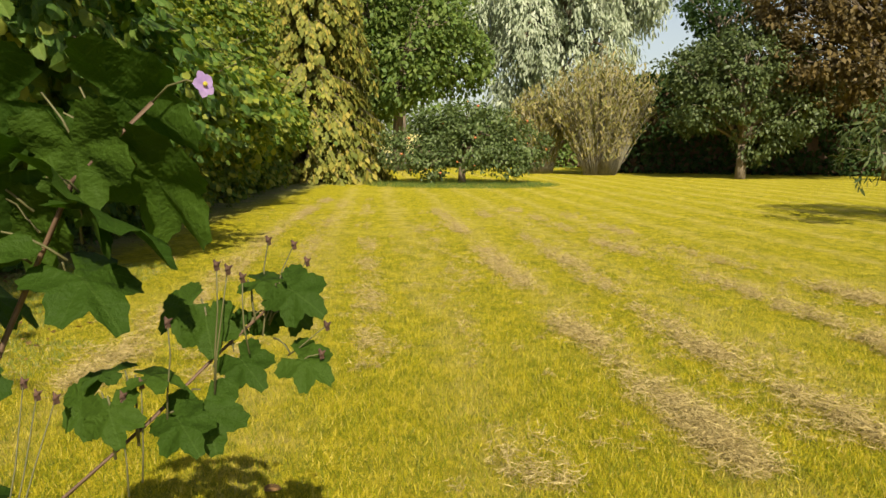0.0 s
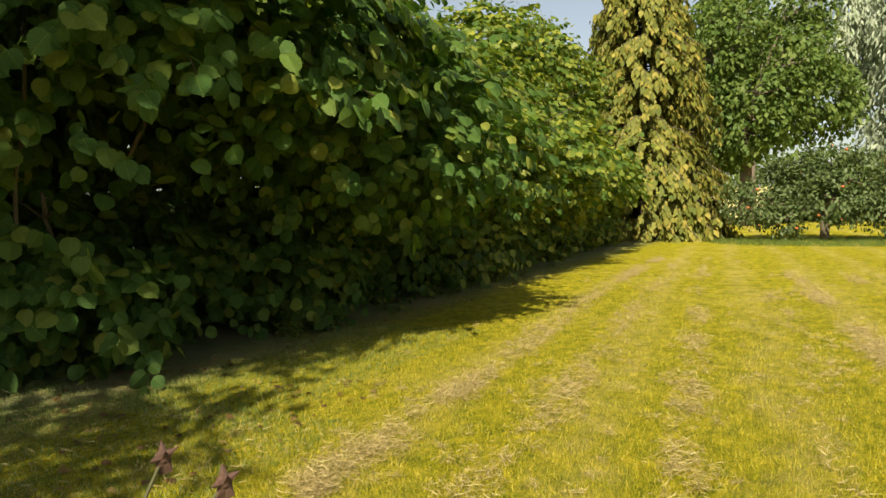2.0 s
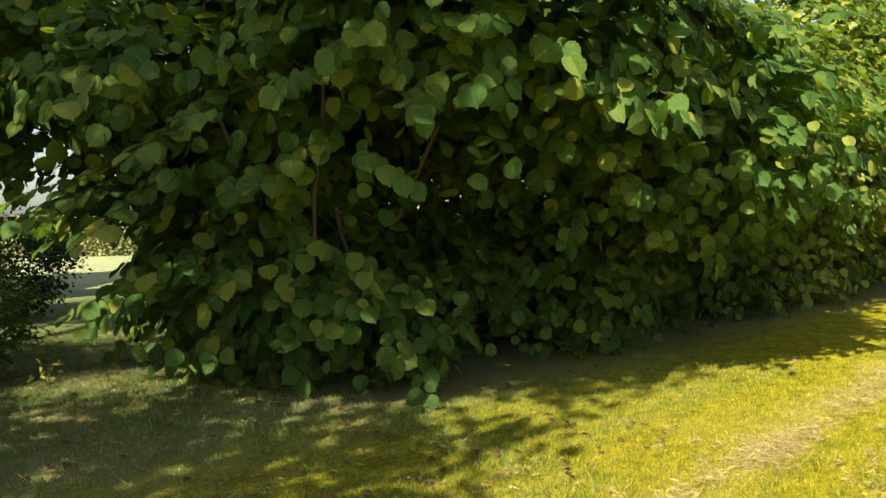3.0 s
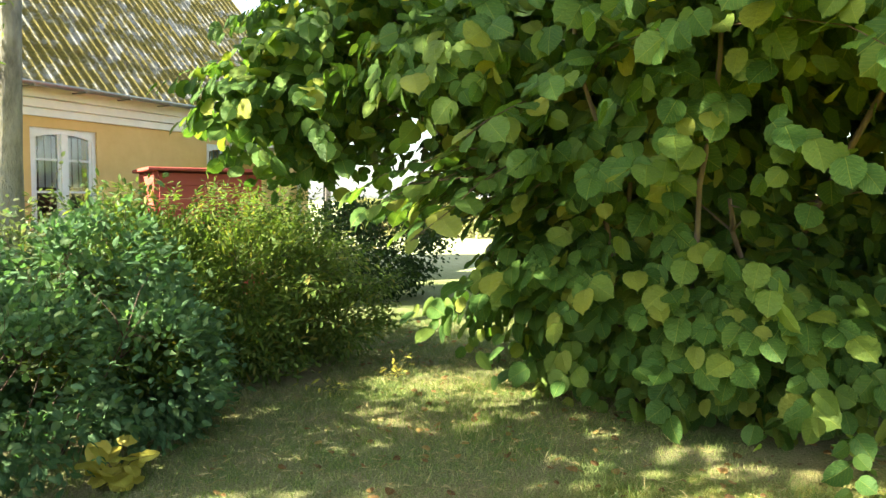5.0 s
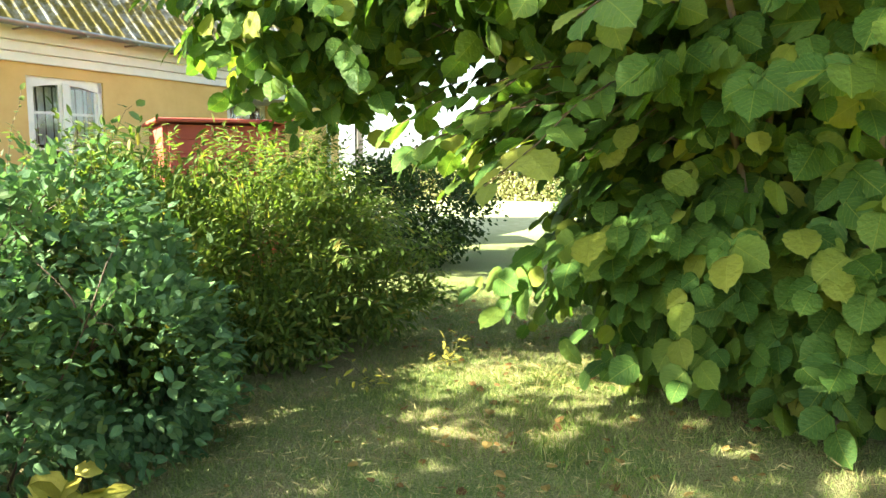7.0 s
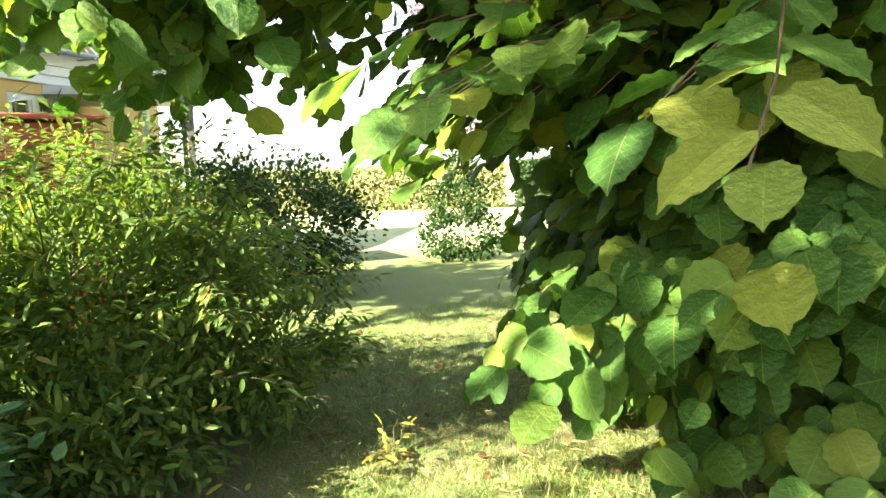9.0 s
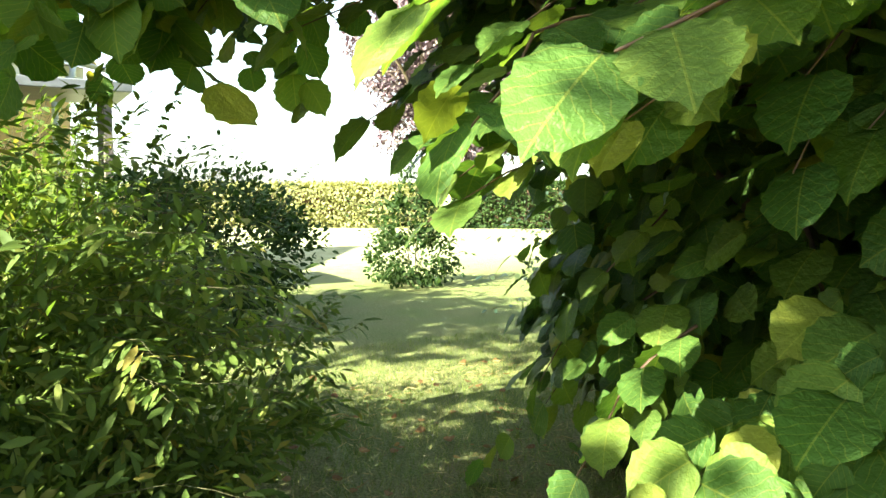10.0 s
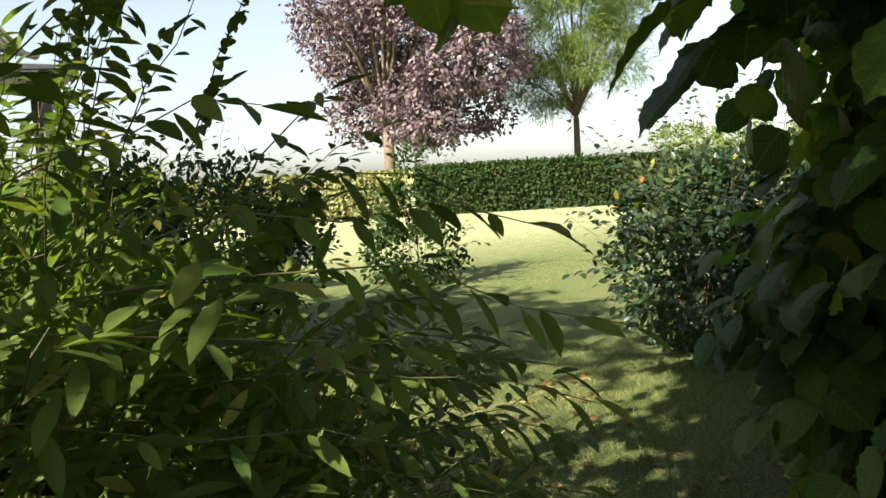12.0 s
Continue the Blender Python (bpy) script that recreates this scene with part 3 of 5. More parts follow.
# corner hazel beside the passage
corner_sprigs = [((-6.2, 4.4, 1.95), (-5.3, 3.2, 1.36), 13), ((-6.0, 4.4, 1.9), (-5.7, 3.35, 1.45), 12), ((-6.5, 4.3, 1.9), (-6.35, 3.15, 1.50), 13), ((-6.4, 4.2, 2.0), (-6.6, 3.0, 1.62), 13),
                 ((-6.5, 4.0, 1.85), (-7.25, 3.5, 1.5), 13), ((-6.7, 4.1, 1.8), (-7.35, 3.55, 1.4), 13), ((-6.6, 3.9, 2.0), (-7.3, 3.5, 1.64), 12), ((-6.9, 4.3, 1.6), (-7.35, 3.45, 1.28), 12), ((-7.0, 4.3, 1.75), (-7.5, 3.5, 1.5), 12),
                 ((-7.2, 4.4, 2.1), (-7.9, 3.25, 1.85), 12), ((-6.0, 4.3, 2.2), (-4.9, 3.4, 1.9), 11), ((-5.6, 4.4, 2.4), (-4.6, 4.4, 2.4), 10),
                 ((-7.4, 4.4, 1.3), (-7.95, 4.3, 0.6), 7), ((-7.6, 4.6, 1.0), (-8.1, 4.45, 0.45), 7), ((-7.0, 4.1, 1.0), (-7.2, 3.85, 0.55), 7), ((-5.2, 5.0, 2.6), (-3.8, 4.8, 2.2), 11),
                 ((-4.6, 5.6, 2.8), (-3.5, 5.0, 2.3), 12), ((-7.4, 3.4, 2.4), (-8.8, 2.4, 2.15), 11), ((-7.2, 3.5, 2.3), (-8.2, 3.05, 1.95), 12), ((-7.3, 4.3, 1.9), (-7.95, 3.55, 1.6), 13), ((-7.2, 4.5, 2.0), (-7.8, 3.7, 1.75), 13), ((-7.0, 4.6, 1.7), (-7.75, 3.9, 1.35), 12), ((-7.1, 4.7, 2.1), (-8.2, 3.9, 1.9), 13), ((-4.6, 6.6, 2.9), (-3.0, 6.4, 2.3), 14), ((-4.7, 6.0, 2.3), (-3.9, 5.7, 1.9), 9), ((-6.7, 3.9, 1.8), (-6.85, 3.3, 1.5), 12), ((-6.3, 3.9, 1.75), (-6.25, 3.08, 1.52), 12), ((-6.9, 3.7, 1.75), (-6.6, 3.1, 1.45), 10)]
spray_rng = np.random.default_rng(12)
for k in range(20):
    u = k / 19
    end = np.array((-5.95 - 1.15 * u, 4.1 - 0.5 * u, 1.46 + 0.14 * u)) + spray_rng.normal(size=3) * np.array((0.12, 0.12, 0.09))
    root_end = end + np.array((0.15 * spray_rng.normal(), 0.75 + 0.2 * spray_rng.random(), 0.32 + 0.15 * spray_rng.random()))
    corner_sprigs.append((tuple(root_end), tuple(end), 11))
corner_sprigs += [((-7.6, 4.8, 2.0), (-8.2, 4.0, 1.62), 11), ((-7.5, 4.9, 1.9), (-8.0, 4.3, 1.55), 11), ((-7.8, 5.0, 2.1), (-8.4, 4.2, 1.75), 11), ((-7.4, 4.9, 1.7), (-7.8, 4.1, 1.4), 10)]
hazel_bush((-6.9, 6.1, 0), "large multi-stemmed hazel with broad round leaves beside the grass passage",
           [(-6.9, 6.0, 0.95, 1.75, 1.8, 1.05), (-7.9, 5.85, 0.85, 1.0, 1.05, 0.95), (-6.4, 5.7, 2.3, 2.0, 1.75, 1.1), (-7.7, 5.2, 2.3, 1.1, 1.1, 0.8), (-5.0, 6.4, 3.2, 1.8, 2.2, 1.3), (-6.7, 4.1, 2.75, 1.3, 0.85, 0.5), (-8.25, 2.85, 2.55, 1.0, 0.9, 0.48), (-6.6, 6.0, 4.4, 2.2, 2.2, 1.2), (-5.9, 5.6, 0.75, 0.8, 0.7, 0.75), (-8.4, 3.4, 3.4, 1.2, 1.1, 0.7)],
           23000, 0.15, ROUND_NEAR, HAZEL, 11, corner_sprigs, 11, near=True, hollow=(-5.0, 5.85, 1.9, 1.5, 1.05, 0.95))
hedge_rng = np.random.default_rng(5)
for i, y in enumerate((8.6, 11.2, 13.9, 16.6, 19.4, 22.2, 25.0)):
    j = hedge_rng.uniform(-0.25, 0.25, 6)
    bulge = 0.9 if i == 0 else 0.25 if i == 1 else 0.0
    if i >= 4:
        j[:] -= 0.15 * (i - 3)
    lumps = [(-6.5 + j[0], y, 0.95, 1.55, 1.7, 1.15), (-5.7 + j[1] + bulge, y + j[2], 2.3, 1.75, 1.8, 1.1), (-6.9 + j[3], y + j[4], 3.7, 1.9, 1.9, 1.2), (-5.2 + j[5] + 0.6 * bulge, y + 0.8, 1.9, 1.1, 1.0, 0.6)]
    if i >= 4:
        lumps.append((-7.3, y, 5.2, 1.8, 1.8, 1.4))
    spr = [((-5.2 + bulge, y + d, h), (-3.9 + bulge * 0.8 + hedge_rng.uniform(-0.3, 0.2), y + d + hedge_rng.uniform(-0.6, 0.3), h - hedge_rng.uniform(0.1, 0.4)), 11) for d, h in ((-0.9, 2.3), (0.2, 2.9), (1.0, 1.9), (-0.3, 3.4))]
    near = i < 2
    hazel_bush((-6.5, y, 0), "dense hazel bush in a tall hedge along the lawn", lumps, 14000 if near else 9500, 0.135 if near else 0.15, ROUND_NEAR if i < 1 else ROUND_FAR, HAZEL if near else HEDGE, 20 + i, spr, 5)

# tall tree behind the hedge
rng0 = np.random.default_rng(71)
crown_tree("lime_tree", (-9.2, 25.5, 0), "tall dark green broadleaf tree behind the hazel hedge", "tree", ball_lumps(rng0, 14, 2.6, 2.6, 3.2, 8.6, 1.2), 9000, 0.2, SPECK, HEDGE, BARK, 0.2, 0.5, 0.6, 0.4, 71)


def weeping_conifer(place, height, width, seed):
    """A weeping cypress: a straight trunk, arching boughs in tiers, and hanging sprays."""
    rng = np.random.default_rng(seed)
    root = thing("weeping_cypress", place, "golden-green weeping cypress with drooping branches at the lawn's edge", "conifer")
    v, f = tube([(0, 0, -0.1), (0, 0, height * 0.5), (0.05, 0, height)], (0.2, 0.13, 0.02), 8)
    mesh_object("trunk", v, f, BARK, root, smooth=True)
    at, along, up = [], [], []
    boughs = []
    for k in range(560):
        u = rng.random() ** 1.2
        z = 0.3 + u * (height - 0.3)
        reach = (width * 0.5) * (1 - u) ** 0.5 * rng.uniform(0.75, 1.12) + 0.15
        g = rng.uniform(0, 2 * math.pi)
        a = Vector((0, 0, z))
        b = Vector((math.cos(g) * reach, math.sin(g) * reach, max(z - 0.25 * reach, 0.1)))
        line = bend(a, b, 0.14 * reach, rng, 5, 0.03)
        boughs.append((line, 0.02, 0.006))
        for _ in range(26):
            w = rng.uniform(0.25, 1.0)
            i = min(int(w * 4), 3)
            p = line[i].lerp(line[i + 1], w * 4 - i)
            drop = rng.uniform(0.1, 0.75)
            for s in range(5):
                q = p + Vector((rng.normal() * 0.05, rng.normal() * 0.05, -drop * s / 5))
                if q.z < 0.05:
                    continue
                at.append(tuple(q))
                along.append((math.cos(g) * 0.3 + rng.normal() * 0.3, math.sin(g) * 0.3 + rng.normal() * 0.3, -1.0))
                up.append((math.cos(g) + rng.normal() * 0.3, math.sin(g) + rng.normal() * 0.3, 0.3))
    limbs("bough", boughs, BARK, root, 4)
    at = np.array(at)
    leaves("foliage", at, along, up, rng.uniform(0.14, 0.36, len(at)), SPECK, CONIFER, root)


weeping_conifer((-5.35, 29.8, 0), 11.6, 6.3, 31)


def apple_tree(place):
    rng = np.random.default_rng(41)
    lumps = [(-2.1, 0, 1.25, 1.2, 1.2, 0.85), (-0.7, 0.5, 2.0, 1.4, 1.3, 0.9), (0.9, -0.2, 2.1, 1.5, 1.3, 0.9), (2.3, 0.2, 1.4, 1.2, 1.1, 0.95), (0.3, -0.9, 1.4, 1.5, 0.9, 0.8), (-1.2, -0.7, 0.85, 0.9, 0.7, 0.6), (1.6, -0.7, 0.85, 1.0, 0.7, 0.6), (0.2, 0.4, 2.7, 1.0, 0.9, 0.5)]
    root = crown_tree("apple_tree", place, "low spreading apple tree with red apples, standing on the lawn", "apple tree", lumps, 11500, 0.15, OVAL, APPLELEAF, BARK, 0.13, 0.5, 0.6, 0.55, 41, 0.4)
    at, out = shell(rng, lumps, 26, 0.15)
    for p in at:
        bm = bmesh.new()
        bmesh.ops.create_uvsphere(bm, u_segments=8, v_segments=6, radius=0.05)
        for v in bm.verts:
            v.co.z *= 0.9
            v.co.z -= 0.018 * math.exp(-(v.co.x ** 2 + v.co.y ** 2) / 0.0004)
            v.co += Vector(p.tolist())
        part("apple", bm, FRUIT, root, smooth=True)


apple_tree((0.72, 28.8, 0))
rng0 = np.random.default_rng(72)
crown_tree("broadleaf_tree", (-2.6, 43, 0), "tall leafy green tree behind the weeping cypress", "tree", ball_lumps(rng0, 36, 5.6, 4.5, 1.3, 13.5, 1.9), 27000, 0.34, SPECK, BIRCHY, BARK, 0.3, 0.6, 0.6, 0.5, 72)
rng0 = np.random.default_rng(73)
crown_tree("silver_willow", (8.2, 55, 0), "tall silver-grey willow with hanging leafy branches beyond the garden", "willow tree", [(l[0], l[1], l[2], 0.85 * l[3], 0.85 * l[4], 2.0 * l[5]) for l in ball_lumps(rng0, 52, 8.2, 6, 3.0, 23, 2.3)], 62000, 0.46, LANCE, WILLOW, BARK, 0.45, 1.4, 0.5, 0.5, 73)
rng0 = np.random.default_rng(74)
crown_tree("silver_willow", (-3.5, 62, 0), "silver-grey willow beside the lane", "willow tree", ball_lumps(rng0, 18, 6, 5, 5.5, 16, 2.2), 9000, 0.5, LANCE, WILLOW, BARK, 0.4, 1.3, 0.5, 0.5, 74)


def osier_bush(place, width, height, seed):
    """Many thin upright rods fanning from the ground, with narrow leaves."""
    rng = np.random.default_rng(seed)
    root = thing("osier_bush", place, "pale straw-coloured bush of thin upright rods", "bush")
    rods, at, along = [], [], []
    for _ in range(420):
        g, q = rng.uniform(0, 2 * math.pi), rng.random() ** 0.6
        a = Vector((math.cos(g) * q * 0.8, math.sin(g) * q * 0.6, 0))
        h = height * rng.uniform(0.6, 1.0) * (1.05 - 0.3 * q)
        b = Vector((math.cos(g) * q * width / 2, math.sin(g) * q * width / 2.4, h))
        line = bend(a, b, 0.12 * h * q, rng, 5, 0.05)
        rods.append((line, 0.018, 0.006))
        for k in range(30):
            u = rng.uniform(0.15, 1) * 3.99
            p = line[int(u)].lerp(line[int(u) + 1], u - int(u))
            at.append(tuple(p))
            along.append((rng.normal() * 0.5, rng.normal() * 0.5, 0.8))
    limbs("rod", rods, PALEBARK, root, 3)
    at = np.array(at)
    leaves("foliage", at, along, rng.normal(size=(len(at), 3)), rng.uniform(0.14, 0.32, len(at)), LANCE, STRAWBUSH, root)


osier_bush((7.9, 37.5, 0), 6.0, 6.4, 51)
osier_bush((5.0, 39.5, 0), 3.8, 4.8, 52)
rng0 = np.random.default_rng(75)
crown_tree("pear_tree", (13.4, 33.5, 0), "broad grey-green fruit tree with a short trunk at the lawn's edge", "tree", ball_lumps(rng0, 24, 3.5, 3.1, 1.3, 6.9, 1.25), 17000, 0.2, OVAL, GREYLEAF, BARK, 0.2, 0.5, 0.6, 0.45, 75, 0.25)
rng0 = np.random.default_rng(76)
crown_tree("copper_maple", (19.6, 32.5, 0), "bronze-brown leafed tree above the garden's dark edge", "tree", [(l[0] - 1.6, *l[1:]) for l in ball_lumps(rng0, 34, 6.0, 4, 3.4, 11.5, 1.8)], 22000, 0.28, SPECK, BROWNLEAF, BARK, 0.3, 0.3, 0.5, 0.4, 76)
rng0 = np.random.default_rng(77)
crown_tree("dark_yew", (14.4, 40, 0), "dark green conifer behind the fruit tree", "conifer", ball_lumps(rng0, 18, 2.6, 2.4, 1.0, 10.2, 1.4), 9000, 0.28, SPECK, DARKLEAF, BARK, 0.25, 0.2, 0.6, 0.4, 77)


def clipped_hedge(name, a, b, height, depth, n, mat, label, seed, size=0.08):
    """A hedge from a to b: dark stems, and leaves over the top and both faces."""
    rng = np.random.default_rng(seed)
    a, b = Vector((*a, 0)), Vector((*b, 0))
    way = (b - a).normalized()
    out = Vector((-way.y, way.x, 0))
    root = thing(name, a, label, "hedge")
    length = (b - a).length
    stems = [(bend(way * s, way * s + Vector((rng.normal() * 0.1, rng.normal() * 0.1, height * 0.8)), 0, rng, 3, 0.04), 0.03, 0.01) for s in np.arange(0.2, length, 0.5)]
    limbs("stem", stems, BARK, root, 4)
    # solid twig-coloured box added inside to block bright ground seen through the leaves
    bm = bmesh.new()
    turned = Matrix.Rotation(math.atan2(way.y, way.x), 4, "Z")
    box(bm, (0.1, -depth * 0.3, 0.05), (length - 0.1, depth * 0.3, height * 0.9), 0.1)
    bmesh.ops.transform(bm, matrix=turned, verts=bm.verts)
    part("core_box", bm, TWIG, root)
    u, face = rng.random(n) * length, rng.integers(0, 3, n)
    h = np.where(face == 2, height + rng.normal(size=n) * 0.06, rng.random(n) * height)
    d = np.where(face == 0, depth / 2, np.where(face == 1, -depth / 2, (rng.random(n) - 0.5) * depth)) * (1 - 0.5 * rng.random(n) ** 4) + rng.normal(size=n) * 0.05
    at = u[:, None] * np.array(way) + d[:, None] * np.array(out) + h[:, None] * np.array((0, 0, 1))
    nrm = np.where((face == 2)[:, None], np.array((0, 0, 1.0)), np.sign(d)[:, None] * np.array(out))
    along, up = hang(rng, nrm, 0.3, 0.6)
    leaves("foliage", at, along, up, size * rng.uniform(0.6, 1.2, n), SPECK, mat, root)


clipped_hedge("dark_hedge", (9, 42), (48, 30), 5.0, 2.6, 44000, DARKLEAF, "tall dark garden hedge under the trees", 81, 0.34)
clipped_hedge("field_hedge", (-1.5, 52), (24, 49), 3.0, 2.4, 15000, BIRCHY, "rough green hedge between the garden and the lane", 84, 0.34)
# right-hand tree whose branch reaches into view, and the trees that shade the lawn's far side
rng0 = np.random.default_rng(78)
crown_tree("pear_tree", (9.9, 13.2, 0), "fruit tree with long leaves at the lawn's side", "tree", ball_lumps(rng0, 10, 1.9, 1.9, 1.1, 4.2, 0.9) + [(-2.15, 0.0, 1.75, 0.75, 0.7, 0.5), (-2.2, 0.1, 1.2, 0.6, 0.6, 0.4)], 5600, 0.17, LANCE, GREYLEAF, BARK, 0.12, 0.5, 0.5, 0.5, 78, 0.3)

# far woods beyond the field
rng0 = np.random.default_rng(79)
wood = [(x + rng0.uniform(-4, 4), 190 + rng0.uniform(-8, 8), 4.2 + rng0.uniform(2, 4.5), 8, 6, rng0.uniform(3.5, 6.5)) for x in range(-150, 160, 9)]
at, out = shell(rng0, wood, 16000, 0.3)
along, up = hang(rng0, out, 0.3, 0.6)
tagged(leaves("far_woods", at, along, up, 1.3 * rng0.uniform(0.6, 1.2, len(at)), SPECK, BIRCHY), "distant green belt of trees beyond the field", "woods", "", "stuff")


# ---- the passage: shrubs on its near side ----
def shrub(name, place, label, category, lumps, n, size, pattern, mat, seed, stems=14, droop=0.2, spread=0.55, sprigs=(), group="", twig=TWIG, deep=0.4):
    rng = np.random.default_rng(seed)
    root = thing(name, place, label, category, group)
    P = Vector((place[0], place[1], 0))
    rel = [(l[0] - P.x, l[1] - P.y, *l[2:]) for l in lumps]
    for i in range(stems):
        l = rel[i % len(rel)]
        b = (l[0] + rng.uniform(-0.7, 0.7) * l[3], l[1] + rng.uniform(-0.7, 0.7) * l[4], l[2] + rng.uniform(0.2, 0.9) * l[5])
        line = bend((l[0] * 0.5 + rng.uniform(-0.2, 0.2), l[1] * 0.5 + rng.uniform(-0.2, 0.2), -0.03), b, 0.1, rng, 5, 0.04)
        limbs("stem", [(line, 0.0065, 0.002)] + [(bend(line[3], (b[0] + rng.uniform(-0.4, 0.4), b[1] + rng.uniform(-0.4, 0.4), b[2] + rng.uniform(-0.2, 0.3)), 0.03, rng, 4, 0.02), 0.005, 0.002) for _ in range(3)], twig, root, 5)
    at, out = shell(rng, rel, n, deep)
    along = out * 0.8 + np.array((0, 0, 0.25 - droop)) + spread * rng.normal(size=(n, 3))
    up = out * 0.5 + np.array((0, 0, 0.8)) + spread * rng.normal(size=(n, 3))
    pts, al, ups, lines = [at], [along], [up], []
    for a, b, count in sprigs:
        line, p, d, u = sprig(rng, Vector(a) - P, Vector(b) - P, size, count, 0.05)
        lines.append((line, 0.002, 0.001))
        pts.append(np.array(p))
        al.append(np.array(d))
        ups.append(np.array(u))
    if lines:
        tagged(limbs("twig", lines, twig, root, 4), kind="stuff")
    pts = np.concatenate(pts)
    leaves("foliage", pts, np.concatenate(al), np.concatenate(ups), size * rng.uniform(0.6, 1.2, len(pts)), pattern, mat, root)
    return root


def out_sprigs(seed, lumps, n, reach, count, rise=0.25):
    """Twigs that stand out of the lumps' skin."""
    rng = np.random.default_rng(seed)
    at, out = shell(rng, lumps, n, 0.1, -0.1)
    keep = (np.hypot(at[:, 0] + 7.1, at[:, 1] - 2.45) > 0.95) & ~((at[:, 0] > -7.2) & (at[:, 1] > 1.75))
    at, out = at[keep], out[keep]
    return [(tuple(p - 0.12 * o), tuple(p + o * reach * rng.uniform(0.5, 1.1) + np.array((0, 0, rise * reach * rng.uniform(0, 1)))), count) for p, o in zip(at, out)]


rose_lumps = [(-6.0, 0.75, 0.45, 0.95, 0.95, 0.65), (-5.5, 0.1, 0.45, 0.9, 0.9, 0.6), (-6.75, 1.1, 0.55, 0.75, 0.8, 0.7), (-6.6, 0.0, 0.75, 0.95, 0.95, 0.75), (-5.3, -0.9, 0.45, 0.9, 0.9, 0.6), (-7.0, 1.5, 0.42, 0.62, 0.5, 0.5), (-6.7, 1.72, 0.42, 0.5, 0.45, 0.48), (-6.35, 1.72, 0.45, 0.6, 0.45, 0.52), (-6.85, 1.3, 0.95, 0.62, 0.55, 0.6)]
shrub("rose_bush", (-6.2, 0.4, 0), "dense rose bush with bluish-green leaflets beside the grass passage", "bush", rose_lumps, 25000, 0.070, OVAL, ROSE, 61, 14, 0.25, 0.5, out_sprigs(62, rose_lumps, 150, 0.25, 9))
back_lumps = [(-7.4, -0.9, 0.85, 1.1, 1.0, 0.85), (-6.4, -1.6, 0.85, 1.1, 1.0, 0.8), (-8.3, -0.1, 0.75, 0.9, 0.9, 0.65), (-5.4, -2.2, 0.8, 1.0, 1.0, 0.7), (-7.4, 0.5, 0.75, 0.8, 0.8, 0.62), (-9.3, 0.3, 0.7, 0.9, 0.9, 0.6)]
shrub("snowberry_bush", (-7.0, -1.0, 0), "loose grey-green shrub below the farmhouse window", "bush", back_lumps, 22000, 0.055, OVAL, SNOWBERRY, 63, 14, 0.15, 0.6, out_sprigs(64, back_lumps, 160, 0.4, 14, 0.45))
spirea_lumps = [(-8.65, 1.95, 0.65, 1.0, 1.1, 0.75), (-8.9, 2.95, 0.40, 0.85, 0.62, 0.40), (-7.9, 1.3, 0.7, 0.85, 0.85, 0.75), (-9.6, 2.3, 0.75, 0.8, 0.9, 0.7), (-8.25, 2.1, 0.3, 0.75, 0.8, 0.35), (-7.35, 1.35, 0.4, 0.6, 0.65, 0.5), (-8.75, 2.45, 0.8, 0.72, 0.75, 0.62), (-9.5, 1.2, 0.68, 0.9, 0.9, 0.62)]
spirea_sprigs = out_sprigs(66, spirea_lumps, 420, 0.34, 21, 0.25) + [((-8.15, 2.1, 1.2), (-7.78, 3.1, 1.1), 18), ((-8.2, 2.2, 1.1), (-7.9, 3.05, 0.95), 16), ((-8.0, 1.9, 1.3), (-7.9, 2.5, 1.25), 13), ((-8.25, 2.3, 1.0), (-8.0, 3.2, 0.85), 16),
                 ((-8.1, 1.7, 1.3), (-8.0, 2.0, 1.72), 14), ((-8.2, 2.0, 1.3), (-8.15, 2.4, 1.65), 14), ((-8.1, 1.5, 1.3), (-7.95, 1.6, 1.75), 14), ((-8.2, 2.2, 1.25), (-8.1, 2.7, 1.5), 14), ((-8.3, 1.9, 1.3), (-8.2, 2.1, 1.75), 14),
                 ((-8.1, 2.6, 1.22), (-7.74, 3.2, 1.14), 18), ((-8.15, 2.6, 1.25), (-7.8, 3.12, 1.27), 17), ((-8.2, 2.5, 1.3), (-8.05, 2.85, 1.45), 13), ((-8.3, 2.4, 1.3), (-8.12, 2.68, 1.58), 14), ((-8.3, 2.3, 1.3), (-8.1, 2.5, 1.62), 14), ((-8.25, 2.5, 1.2), (-7.95, 3.0, 1.35), 14),
                 ((-8.2, 2.7, 1.05), (-7.85, 3.25, 1.0), 15), ((-8.2, 2.4, 0.7), (-7.75, 3.2, 0.75), 14), ((-7.95, 2.6, 0.45), (-7.6, 3.05, 0.5), 12)]
shrub("spirea_bush", (-8.6, 1.9, 0), "spirea bush with narrow pointed leaves leaning into the grass passage", "bush", spirea_lumps, 52000, 0.08, LANCE, SPIREA, 65, 20, 0.1, 0.55, spirea_sprigs, "", GREENTWIG, 0.62)
dark_lumps = [(-13.4, 4.2, 0.75, 1.1, 1.0, 0.85), (-13.9, 3.6, 0.7, 0.9, 0.9, 0.8)]
shrub("dark_bush", (-13.5, 4.0, 0), "rounded dark green bush on the grass beyond the passage", "bush", dark_lumps, 11000, 0.075, OVAL, DARKLEAF, 67, 10, 0.2, 0.6, out_sprigs(68, dark_lumps, 50, 0.3, 10, 0.5))
small_lumps = [(-14.95, 7.4, 0.40, 0.68, 0.66, 0.42), (-14.95, 7.4, 0.85, 0.45, 0.42, 0.45), (-14.95, 7.4, 1.35, 0.22, 0.22, 0.4)]
